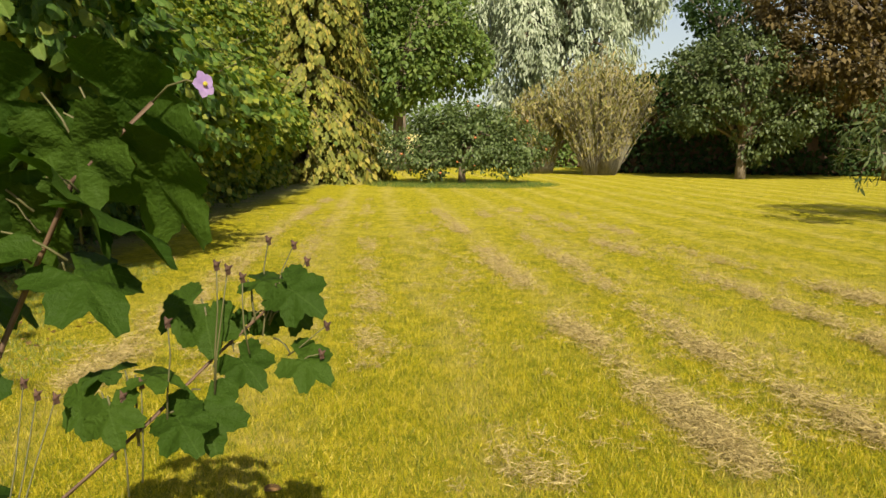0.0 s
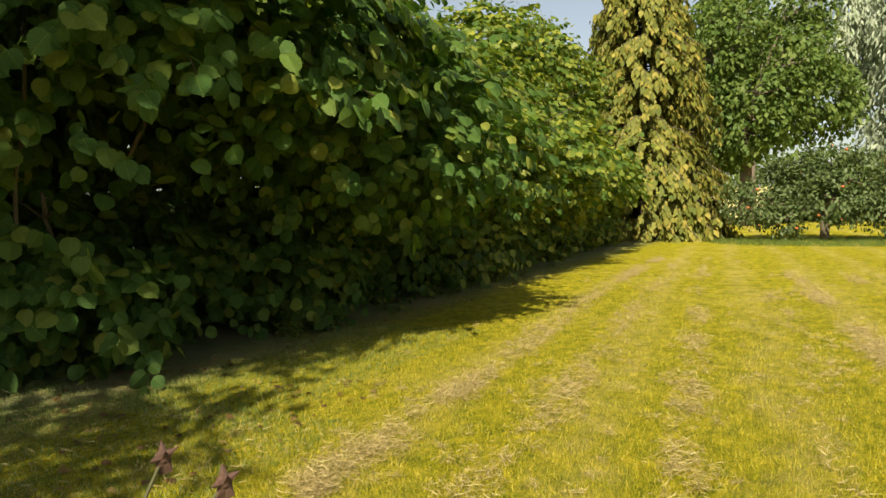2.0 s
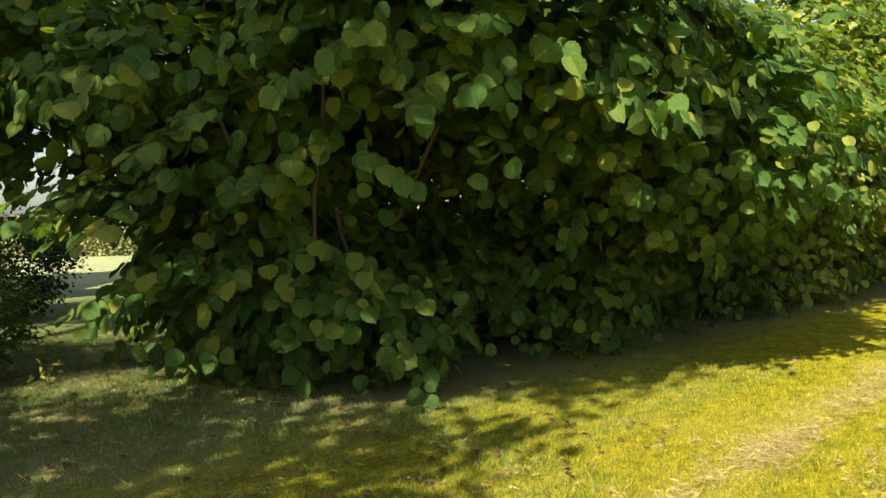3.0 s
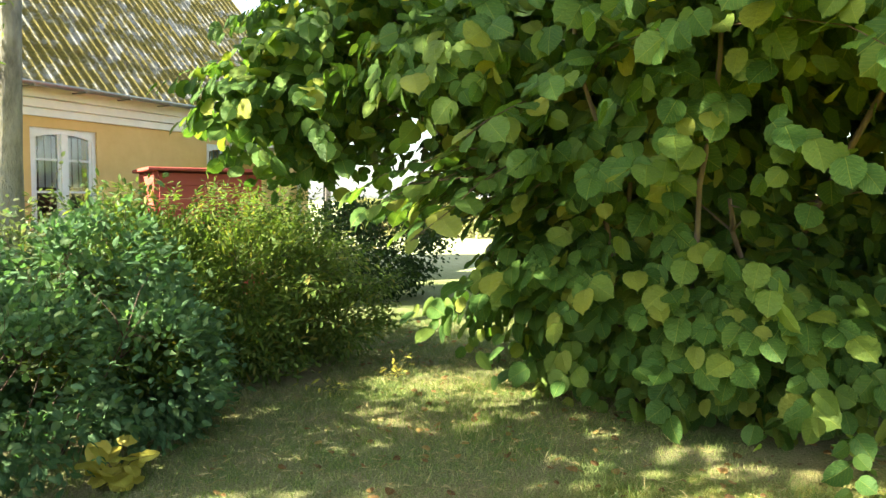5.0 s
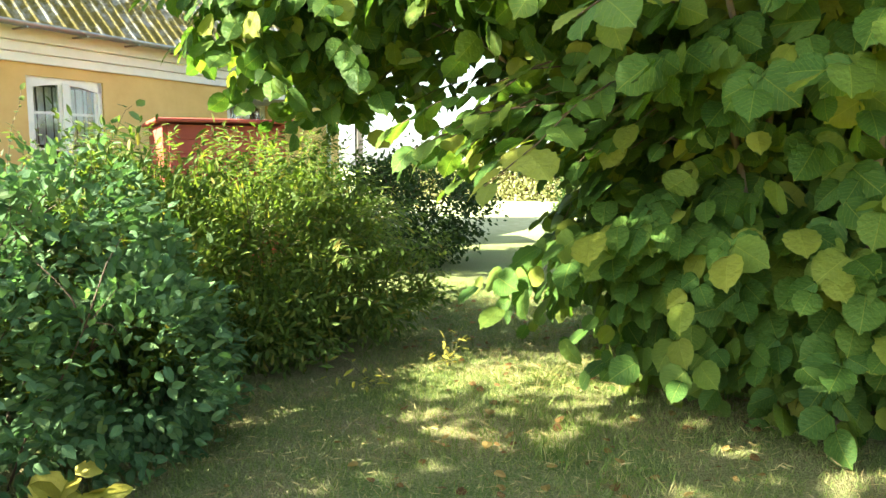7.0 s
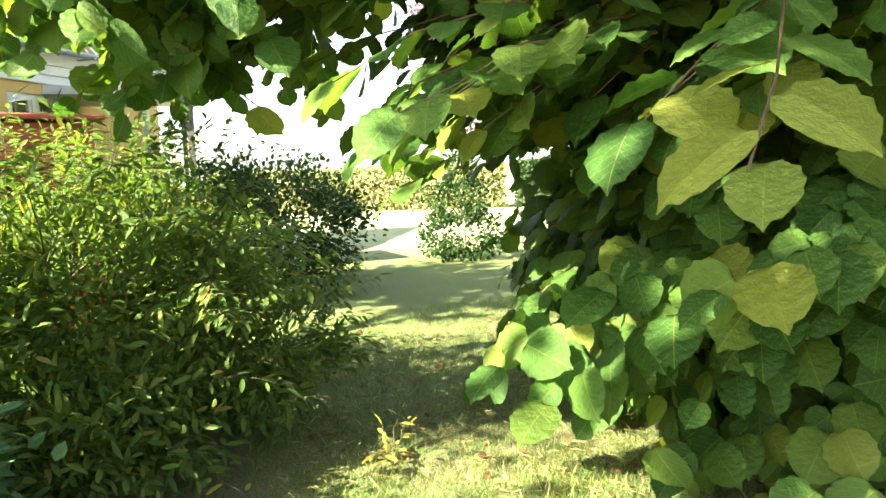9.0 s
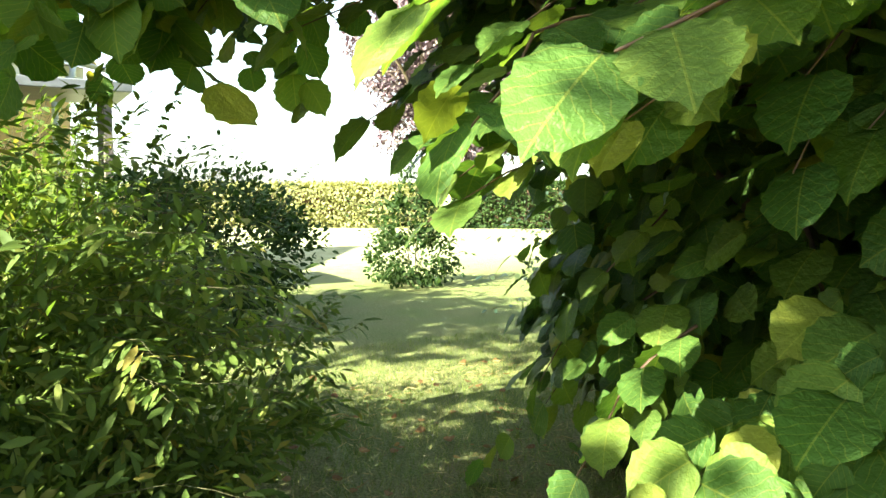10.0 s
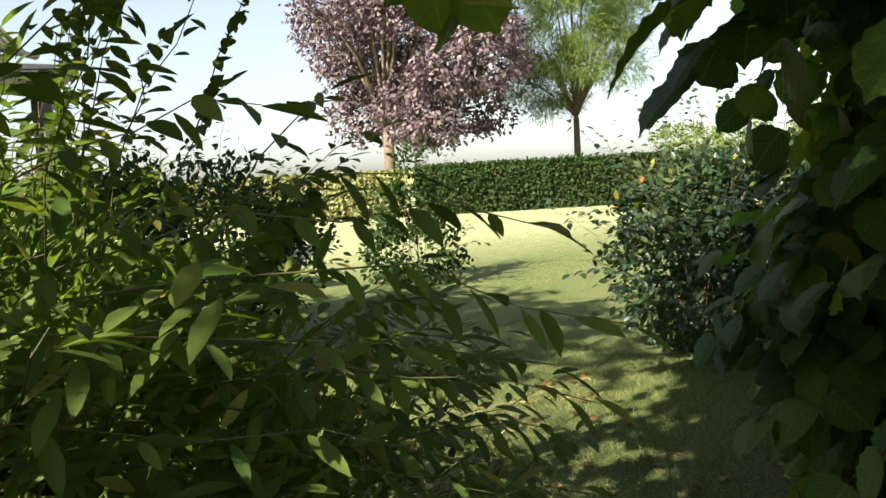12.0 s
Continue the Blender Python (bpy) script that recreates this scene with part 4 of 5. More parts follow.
shrub("young_tree", (-14.95, 7.4, 0), "young bushy tree standing alone on the sunlit grass", "shrub", small_lumps, 2800, 0.08, OVAL, DARKLEAF, 69, 8, 0.1, 0.6, out_sprigs(70, small_lumps, 50, 0.5, 10, 0.9), "", GREENTWIG)
hip_lumps = [(-10.35, 7.0, 0.5, 0.8, 0.7, 0.5), (-10.5, 7.7, 0.75, 1.05, 0.95, 0.62), (-10.9, 8.7, 0.8, 1.0, 1.0, 0.66), (-10.7, 7.3, 0.95, 0.62, 0.6, 0.42), (-10.3, 8.4, 1.0, 0.7, 0.8, 0.5)]
hip = shrub("rosehip_bush", (-10.8, 6.9, 0), "rose bush with glossy blue-green leaves and orange hips beside the passage", "bush", hip_lumps, 20000, 0.068, OVAL, HIPLEAF, 85, 12, 0.2, 0.55, out_sprigs(86, hip_lumps, 110, 0.7, 12, 0.35))
rng0 = np.random.default_rng(87)
for p, o in zip(*shell(rng0, hip_lumps, 12, 0.1)):
    bm = bmesh.new()
    bmesh.ops.create_uvsphere(bm, u_segments=7, v_segments=5, radius=0.022, matrix=Matrix.Translation(p - np.array((-10.8, 6.9, 0))) @ Matrix.Diagonal((1, 1, 1.25, 1)))
    part("rosehip", bm, FRUIT, hip, smooth=True)

# garden's far edge behind the passage
clipped_hedge("garden_hedge", (-28.5, 16.15), (-21.5, 27.0), 1.55, 1.1, 34000, DARKLEAF, "clipped dark green garden hedge across the far lawn", 82, 0.14)
clipped_hedge("golden_hedge", (-34.5, 6.0), (-28.65, 15.85), 1.45, 1.1, 22000, GOLDHEDGE, "pale yellow-green hedge along the far lawn", 83, 0.16)
rng0 = np.random.default_rng(88)
crown_tree("plum_tree", (-30.9, 16.6, 0), "purple-leaved plum tree with a short forked trunk behind the hedge", "tree", [(l[0] + 0.8, l[1] + 1.2, *l[2:]) for l in ball_lumps(rng0, 40, 5.3, 4.8, 1.7, 10.5, 1.5)], 40000, 0.2, OVAL, PLUM, BARK, 0.22, 0.3, 0.6, 0.5, 88, 0.33)
rng0 = np.random.default_rng(89)
crown_tree("pine_tree", (-27.6, 23.0, 0), "pale green pine with loose foliage beyond the hedge", "tree", ball_lumps(rng0, 22, 3.9, 3.6, 2.4, 10.5, 1.25), 36000, 0.42, NEEDLE, BIRCHY, BARK, 0.13, 0.2, 0.7, 0.5, 89)

# tree by the house
rng0 = np.random.default_rng(90)
# the fourth crown lump is added above the view to shade the hazel
crown_tree("garden_tree", (-7.75, 0.42, 0), "grey-barked tree with small drooping sprigs in front of the farmhouse", "tree",
           [(0.6, -1.4, 5.4, 1.5, 1.4, 0.9), (-1.0, -0.6, 5.8, 1.5, 1.5, 1.0), (0.5, 0.3, 6.4, 1.6, 1.5, 1.0), (0.5, 0.1, 4.6, 0.8, 0.95, 0.75), (0.5, -0.2, 2.75, 0.35, 0.4, 0.55), (-0.1, -0.7, 2.6, 0.3, 0.3, 0.5)], 8500, 0.065, OVAL, SPIREA, PALEBARK, 0.125, 0.6, 0.5, 0.6, 90, 0.6, lean=(0.12, 0.12))
# trees added out of view only to shade the hazel, passage and lawn
crown_tree("unseen_shade_tree", (-4.4, -4.3, 0), "broadleaf tree added out of view to shade the lawn's edge", "tree",
           [(0.6, 3.6, 7.4, 1.5, 1.5, 1.0), (-1.2, 3.4, 7.6, 1.7, 1.6, 1.1), (1.0, 2.0, 8.6, 1.6, 1.6, 1.1), (-0.9, 1.6, 9.0, 1.8, 1.7, 1.2), (0.9, 0.4, 9.6, 1.6, 1.6, 1.1), (-1.4, -0.2, 10.2, 1.9, 1.8, 1.2), (1.9, 1.0, 5.8, 1.3, 1.3, 0.7), (0.4, 0.3, 5.6, 1.3, 1.3, 0.7), (1.2, -0.6, 6.6, 1.2, 1.2, 0.7), (-0.4, -0.7, 7.0, 1.2, 1.2, 0.7)], 6200, 0.13, ROUND_FAR, HEDGE, BARK, 0.2, 0.6, 0.5, 0.6, 91, 0.6)
crown_tree("unseen_shade_tree", (-3.0, -3.0, 0), "slender broadleaf tree added out of view, its thin crown dappling the passage", "tree",
           [(-0.6, 1.2, 5.2, 1.3, 1.2, 0.8), (-1.9, 1.4, 5.0, 1.3, 1.2, 0.8), (-1.2, 0.2, 4.4, 1.2, 1.0, 0.7), (-2.2, 2.4, 5.4, 1.1, 1.0, 0.7), (0.2, 1.4, 5.2, 1.0, 1.0, 0.7), (-0.3, 2.4, 5.5, 1.0, 1.0, 0.7), (-1.2, 2.9, 6.0, 1.0, 1.0, 0.7)], 1500, 0.17, ROUND_FAR, HEDGE, BARK, 0.1, 0.6, 0.5, 0.6, 92, 0.5)
crown_tree("unseen_shade_tree", (-9.8, -1.5, 0), "broadleaf tree added out of view by the farmhouse wall to shade the grass", "tree",
           [(-1.5, 0.3, 6.0, 1.4, 1.3, 0.8), (-2.5, 0.5, 6.1, 1.3, 1.2, 0.8), (-1.9, -0.4, 6.8, 1.4, 1.3, 0.8), (-0.4, 0.2, 6.6, 1.2, 1.2, 0.8)], 2600, 0.17, ROUND_FAR, HEDGE, BARK, 0.12, 0.6, 0.5, 0.6, 93, 0.7)


# ---- farmhouse ----
def farmhouse():
    """Long low house. Its own frame: x along the front wall, y into the house, z up."""
    root = new("farmhouse")
    root.matrix_world = Matrix(((-0.776, -0.631, 0, -12.93), (0.631, -0.776, 0, -0.89), (0, 0, 1, 0), (0, 0, 0, 1)))
    tagged(root, "low ochre-plastered farmhouse with a mossy corrugated roof and white windows", "house")
    x0, x1, top, thick, deep = -9.0, 6.6, 3.05, 0.36, 7.0
    wins = [(0.04, 1.15, 1.12, 2.60), (3.5, 4.47, 1.12, 2.60), (-4.0, -3.03, 1.12, 2.60)]
    edges = sorted(wins)
    # one wall with its window openings: a grid of cells, less the openings
    xs = [x0] + [v for w in edges for v in w[:2]] + [x1]
    zs = [0, edges[0][2], edges[0][3], top]
    bm = bmesh.new()
    grid = {(i, k, s): bm.verts.new((xs[i], s * thick, zs[k])) for i in range(len(xs)) for k in range(4) for s in (0, 1)}
    full = {(i, k) for i in range(len(xs) - 1) for k in range(3) if not (i % 2 == 1 and k == 1)}
    for i, k in full:
        c = [(i, k), (i + 1, k), (i + 1, k + 1), (i, k + 1)]
        bm.faces.new([grid[(*p, 0)] for p in c])
        bm.faces.new([grid[(*p, 1)] for p in c[::-1]])
        for e, beside in enumerate(((i, k - 1), (i + 1, k), (i, k + 1), (i - 1, k))):
            if beside not in full:
                p, q = c[e], c[(e + 1) % 4]
                bm.faces.new((grid[(*q, 0)], grid[(*p, 0)], grid[(*p, 1)], grid[(*q, 1)]))
    part("wall", bm, PLASTER, root)
    bm = bmesh.new()
    ridge = top + 4.1
    for xx in (x0, x1 - thick):
        q = [bm.verts.new(p) for p in ((xx, thick, 0), (xx, deep, 0), (xx, deep, top), (xx, deep / 2 + thick / 2, ridge - 0.25), (xx, thick, top))]
        r = [bm.verts.new(p.co + Vector((thick, 0, 0))) for p in q]
        bm.faces.new(q[::-1])
        bm.faces.new(r)
        for i in range(5):
            bm.faces.new((q[i], q[(i + 1) % 5], r[(i + 1) % 5], r[i]))
    part("gable_wall", bm, PLASTER, root)
    bm = bmesh.new()
    box(bm, (x0 + thick, deep - thick, 0), (x1 - thick, deep, top))
    part("back_wall", bm, PLASTER, root)
    # floor and inner wall added behind the windows, the room's dimness in their colour
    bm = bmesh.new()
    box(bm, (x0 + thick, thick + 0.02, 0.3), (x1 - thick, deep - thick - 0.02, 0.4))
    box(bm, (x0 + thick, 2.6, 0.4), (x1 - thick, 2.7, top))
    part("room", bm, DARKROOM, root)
    for z, d, h in ((top - 0.30, 0.05, 0.12), (top - 0.18, 0.09, 0.13), (top - 0.05, 0.15, 0.17)):
        bm = bmesh.new()
        box(bm, (x0 - d, -d, z), (x1 + d, -0.002, z + h - 0.002), 0.008)
        part("cornice", bm, CORNICE, root, "white moulded cornice")
    # corrugated sheets, wave by wave, in overlapping rows
    slope = math.atan2(ridge - top - 0.1, deep / 2)
    run = (deep / 2 + 0.35) / math.cos(slope)
    for side in (1, -1):
        nx = int((x1 - x0 + 0.5) / 0.03)
        rows = 7
        for r in range(rows):
            verts, faces = [], []
            base = 0
            for e in (0, 1):
                s = (r + e) * run / rows + (0.06 if e else 0)
                lift = 0.010 if e == 0 else 0.0
                for i in range(nx + 1):
                    xx = x0 - 0.25 + i * (x1 - x0 + 0.5) / nx
                    wave = 0.026 * math.sin(2 * math.pi * xx / 0.177)
                    yy = -0.35 + s * math.cos(slope) - (wave + lift) * math.sin(slope)
                    zz = top + 0.12 + s * math.sin(slope) + (wave + lift) * math.cos(slope)
                    verts.append((xx, yy if side > 0 else deep - yy, zz))
            for i in range(nx):
                q = (base + i, base + i + 1, base + nx + 2 + i, base + nx + 1 + i)
                faces.append(q if side > 0 else q[::-1])
            mesh_object("roof_sheet", verts, faces, ROOF, root, label="mossy corrugated roof sheets", smooth=True)
    bm = bmesh.new()
    box(bm, (x0 - 0.25, deep / 2 - 0.18, ridge + 0.28), (x1 + 0.25, deep / 2 + 0.18, ridge + 0.36), 0.03)
    part("ridge_cap", bm, ROOF, root)
    # half-round gutter with brackets
    verts, faces = [], []
    for i, xx in enumerate((x0 - 0.25, x1 + 0.3)):
        for k in range(9):
            g = math.pi * k / 8
            verts.append((xx, -0.40 - 0.065 * math.cos(g), top + 0.13 - 0.065 * math.sin(g)))
        for k in range(9):
            g = math.pi * k / 8
            verts.append((xx, -0.40 - 0.058 * math.cos(g), top + 0.13 - 0.058 * math.sin(g)))
    for k in range(8):
        faces += [(k, k + 1, 18 + k + 1, 18 + k), (9 + k + 1, 9 + k, 27 + k, 27 + k + 1)]
    faces += [(0, 18, 27, 9), (8, 17, 35, 26)]
    mesh_object("gutter", verts, faces, ZINC, root, label="grey zinc gutter", smooth=True)
    bm = bmesh.new()
    box(bm, (0, -0.47, top + 0.055), (0.03, -0.17, top + 0.075))
    bracket = part("gutter_bracket", bm, ZINC, root)
    bracket.location.x = x0
    for xx in np.arange(x0 + 0.8, x1, 0.8):
        ob = new("gutter_bracket", bracket.data)
        ob.parent = root
        ob.location.x = float(xx)
    v, f = tube([(6.15, -0.40, top + 0.07), (6.15, -0.38, top - 0.08), (6.15, -0.09, top - 0.35), (6.15, -0.08, 0.1)], (0.045, 0.045, 0.045, 0.045), 10)
    mesh_object("downpipe", v, f, PLASTICPIPE, root, label="pale blue-grey downpipe", smooth=True)
    for a, b, lo, hi in wins:
        win = new("window")
        win.parent = root
        win["label"] = "white casement window with a shallow arched head"
        for nm, lo3, hi3 in (("jamb", (a, 0.03, lo), (a + 0.07, 0.11, hi)), ("jamb", (b - 0.07, 0.03, lo), (b, 0.11, hi)),
                             ("sill", (a - 0.06, -0.06, lo - 0.06), (b + 0.06, 0.12, lo - 0.002)), ("mullion", ((a + b) / 2 - 0.045, 0.02, lo), ((a + b) / 2 + 0.045, 0.11, hi - 0.05)),
                             ("bottom_rail", (a + 0.07, 0.035, lo), ((a + b) / 2 - 0.045, 0.105, lo + 0.08)), ("bottom_rail", ((a + b) / 2 + 0.045, 0.035, lo), (b - 0.07, 0.105, lo + 0.08))):
            bm = bmesh.new()
            box(bm, lo3, hi3, 0.006)
            part(nm, bm, WHITE, win)
        bm = bmesh.new()
        n = 10
        arch = []
        for i in range(n + 1):
            u0 = a + (b - a) * i / n
            z0 = hi - 0.17 + 0.09 * (1 - (2 * i / n - 1) ** 2)
            arch.append([bm.verts.new((u0, yy, zz)) for yy, zz in ((0.03, z0), (0.112, z0), (0.112, hi), (0.03, hi))])
        for p, q in zip(arch, arch[1:]):
            for k in range(4):
                bm.faces.new((p[k], p[(k + 1) % 4], q[(k + 1) % 4], q[k]))
        bm.faces.new(arch[0][::-1])
        bm.faces.new(arch[-1])
        part("arched_head", bm, WHITE, win)
        for c0, c1 in ((a + 0.07, (a + b) / 2 - 0.045), ((a + b) / 2 + 0.045, b - 0.07)):
            bm = bmesh.new()
            box(bm, (c0, 0.05, lo + 0.08), (c0 + 0.045, 0.10, hi - 0.08))
            box(bm, (c1 - 0.045, 0.05, lo + 0.08), (c1, 0.10, hi - 0.08))
            part("casement", bm, WHITE, win)
            for h in (0.36, 0.68):
                z = lo + (hi - lo) * h
                bm = bmesh.new()
                box(bm, (c0 + 0.045, 0.055, z), (c1 - 0.045, 0.095, z + 0.035), 0.004)
                part("glazing_bar", bm, WHITE, win)
            bm = bmesh.new()
            box(bm, (c0 + 0.04, 0.07, lo + 0.07), (c1 - 0.04, 0.076, hi - 0.1))
            pane = part("pane", bm, GLASS, win)
            pane.visible_shadow = False
        bm = bmesh.new()
        for i in range(24):
            u0 = a + 0.1 + (b - a - 0.2) * i / 24
            d = 0.02 * math.sin(i * 2.1)
            box(bm, (u0, 0.26 + d, lo + 0.62), (u0 + (b - a - 0.2) / 24, 0.266 + d, hi - 0.1))
        part("curtain", bm, CURTAIN, win, "pale net half curtain")


farmhouse()


def porch():
    root = thing("porch", (-16.4, 2.35, 0), "open porch with dark posts at the farmhouse corner", "porch")
    for p, r in (((1.1, 1.15), 0.05), ((-0.1, 1.2), 0.05)):
        bm = bmesh.new()
        box(bm, (p[0] - r, p[1] - r, 0), (p[0] + r, p[1] + r, 2.5), 0.008)
        part("post", bm, DARKWOOD, root)
    bm = bmesh.new()
    box(bm, (-0.3, -0.6, 2.502), (1.25, 1.42, 2.62), 0.01)
    part("roof_board", bm, ZINC, root, "grey flat roof edge")


porch()


def red_shed():
    """Small board shed: overlapping horizontal boards, corner posts and a sloping lid."""
    root = thing("board_shed", (-11.75, 0.95, 0), "small weathered red shed of horizontal boards in front of the house", "shed", "", "", 17)
    w, d, h = 1.45, 1.3, 1.95
    for k in range(11):
        z = 0.04 + k * 0.172
        bm = bmesh.new()
        box(bm, (-0.0 - 0.006 * (k % 2), 0.07, z), (0.022 + 0.006 * (k % 3), w - 0.07, z + 0.166), 0.004)
        part("board", bm, RED, root)
        bm = bmesh.new()
        box(bm, (-d + 0.07, 0.0, z), (-0.07, 0.022, z + 0.166), 0.004)
        part("board", bm, RED, root)
        bm = bmesh.new()
        box(bm, (-d + 0.07, w - 0.022, z), (-0.07, w, z + 0.166), 0.004)
        part("board", bm, RED, root)
        bm = bmesh.new()
        box(bm, (-d, 0.07, z), (-d + 0.022, w - 0.07, z + 0.166), 0.004)
        part("board", bm, RED, root)
    for x, y in ((-0.07, 0), (-0.07, w - 0.07), (-d, 0), (-d, w - 0.07)):
        bm = bmesh.new()
        box(bm, (x - 0.002, y, 0), (x + 0.075, y + 0.07, h), 0.006)
        part("corner_post", bm, RED, root)
    bm = bmesh.new()
    box(bm, (-d - 0.1, -0.08, h + 0.002), (0.12, w + 0.08, h + 0.05), 0.01)
    part("lid", bm, RED, root, "red board roof")


red_shed()


# ---- flowering raspberry by the camera's start ----
def palmate():
    """A five-lobed leaf about its stalk's end, one unit from base to tip, with folds along its lobes."""
    v, uv, f = [(0, 0.28, 0.02)], [(0.5, 0.28)], []
    n = 48
    for share in (0.5, 1.0):
        for i in range(n):
            g = 2 * math.pi * i / n
            a = (g + math.pi) % (2 * math.pi) - math.pi
            lobe = max(math.exp(-((abs(a) - c) / s) ** 2) * r for c, s, r in ((0, 0.42, 0.74), (1.05, 0.42, 0.62), (2.1, 0.45, 0.50)))
            r = 0.36 + 0.36 * lobe
            if abs(a) > 2.75:
                r = 0.12 + 0.14 * (math.pi - abs(a))
            if share == 1.0:
                r *= 1 + (0.04 if i % 2 else -0.04)
            r *= share
            x, y = r * math.sin(g), 0.28 + r * math.cos(g)
            ridge = 0.05 * math.cos(abs(a) * 2 * math.pi / 1.07) * (1.6 * r)
            v.append((x, y, 0.16 * abs(x) - 0.42 * r * r - ridge))
            uv.append((0.5 + x * 0.8, y))
    for i in range(n):
        k = (i + 1) % n
        f += [(0, 1 + k, 1 + i), (1 + i, 1 + k, 1 + n + k, 1 + n + i)]
    return np.array(v, float), f, np.array(uv, float)


PALMATE = palmate()


def raspberry(place, seed):
    rng = np.random.default_rng(seed)
    root = thing("flowering_raspberry", place, "flowering raspberry with large lobed leaves, seed heads and a pink flower", "plant")
    P = Vector((place[0], place[1], 0))

    def rel(p):
        return Vector(p) - P

    arm = [(-0.98, 1.15, 0.45), (-0.78, 1.36, 0.75), (-0.62, 1.48, 0.89), (-0.51, 1.60, 1.00), (-0.38, 1.64, 1.12)]
    tall = [(-1.15, 0.95, 0.0), (-0.98, 1.2, 0.6), (-0.84, 1.38, 1.1), (-0.72, 1.44, 1.4), (-0.55, 1.42, 1.55)]
    side = [(-1.0, 1.05, 0.6), (-1.0, 1.35, 0.9), (-0.95, 1.5, 1.15)]
    low = [(-1.15, 0.95, 0.0), (-1.05, 1.15, 0.3), (-0.95, 1.3, 0.5)]
    for line, r in ((arm, 0.006), (tall, 0.008), (side, 0.005), (low, 0.006)):
        pts = [rel(p) for p in line]
        if line is arm:
            pts = [rel((-1.12, 0.95, 0.0))] + pts
        limbs("stem", [(pts, r, r * 0.5)], TWIG, root, 7)
    stalks, at, along, up, size = [], [], [], [], []

    def leaf(stem, base, way, lift, s):
        b, st = rel(base), rel(stem)
        stalks.append((bend(st, b, 0.01, rng, 4, 0.004), 0.003, 0.002))
        at.append(tuple(b))
        along.append(way)
        up.append(lift)
        size.append(s)

    # leaves of the low arm: stalk's foot, leaf base, way to the tip, upper side, size
    for q in (((-0.51, 1.60, 1.00), (-0.54, 1.62, 1.13), (-0.75, -0.15, -0.45), (-0.25, -0.75, 0.65), 0.17), ((-0.51, 1.60, 1.00), (-0.52, 1.58, 1.12), (0.15, -0.25, -0.80), (0.1, -0.95, 0.3), 0.16),
              ((-0.42, 1.62, 1.08), (-0.44, 1.64, 1.17), (0.9, -0.1, -0.1), (0.0, -0.25, 1.0), 0.15), ((-0.38, 1.64, 1.12), (-0.36, 1.60, 1.17), (0.75, -0.1, -0.45), (0.2, -0.85, 0.6), 0.17),
              ((-0.47, 1.60, 1.03), (-0.46, 1.58, 1.02), (0.6, -0.3, -0.55), (0.2, -0.8, 0.6), 0.15), ((-0.38, 1.62, 1.04), (-0.34, 1.60, 1.01), (0.85, -0.1, -0.45), (0.1, -0.6, 0.8), 0.16),
              ((-0.56, 1.52, 0.92), (-0.51, 1.50, 0.96), (0.25, -0.25, -0.85), (0.2, -0.95, 0.35), 0.20), ((-0.60, 1.48, 0.88), (-0.55, 1.45, 0.93), (0.5, -0.4, -0.5), (0.1, -0.7, 0.6), 0.15),
              ((-0.64, 1.42, 0.86), (-0.66, 1.40, 0.98), (0.2, -0.25, -0.75), (0.0, -0.9, 0.45), 0.15), ((-0.66, 1.42, 0.84), (-0.68, 1.42, 0.98), (-0.65, -0.1, -0.5), (-0.1, -0.8, 0.6), 0.16),
              ((-0.62, 1.44, 0.86), (-0.62, 1.44, 1.01), (0.85, 0.1, -0.1), (0.0, -0.1, 1.0), 0.14), ((-0.62, 1.44, 0.86), (-0.64, 1.44, 1.02), (-0.85, 0.1, -0.15), (0.0, -0.1, 1.0), 0.14),
              ((-0.40, 1.66, 1.06), (-0.36, 1.68, 1.10), (0.6, 0.3, -0.6), (0.2, -0.8, 0.5), 0.12), ((-0.44, 1.64, 1.06), (-0.42, 1.68, 1.09), (0.2, 0.3, -0.7), (0.0, -0.8, 0.5), 0.12), ((-0.50, 1.62, 1.02), (-0.48, 1.66, 1.10), (-0.2, 0.2, -0.6), (0.0, -0.8, 0.5), 0.12)):
        leaf(*q[:4], 0.8 * q[4])
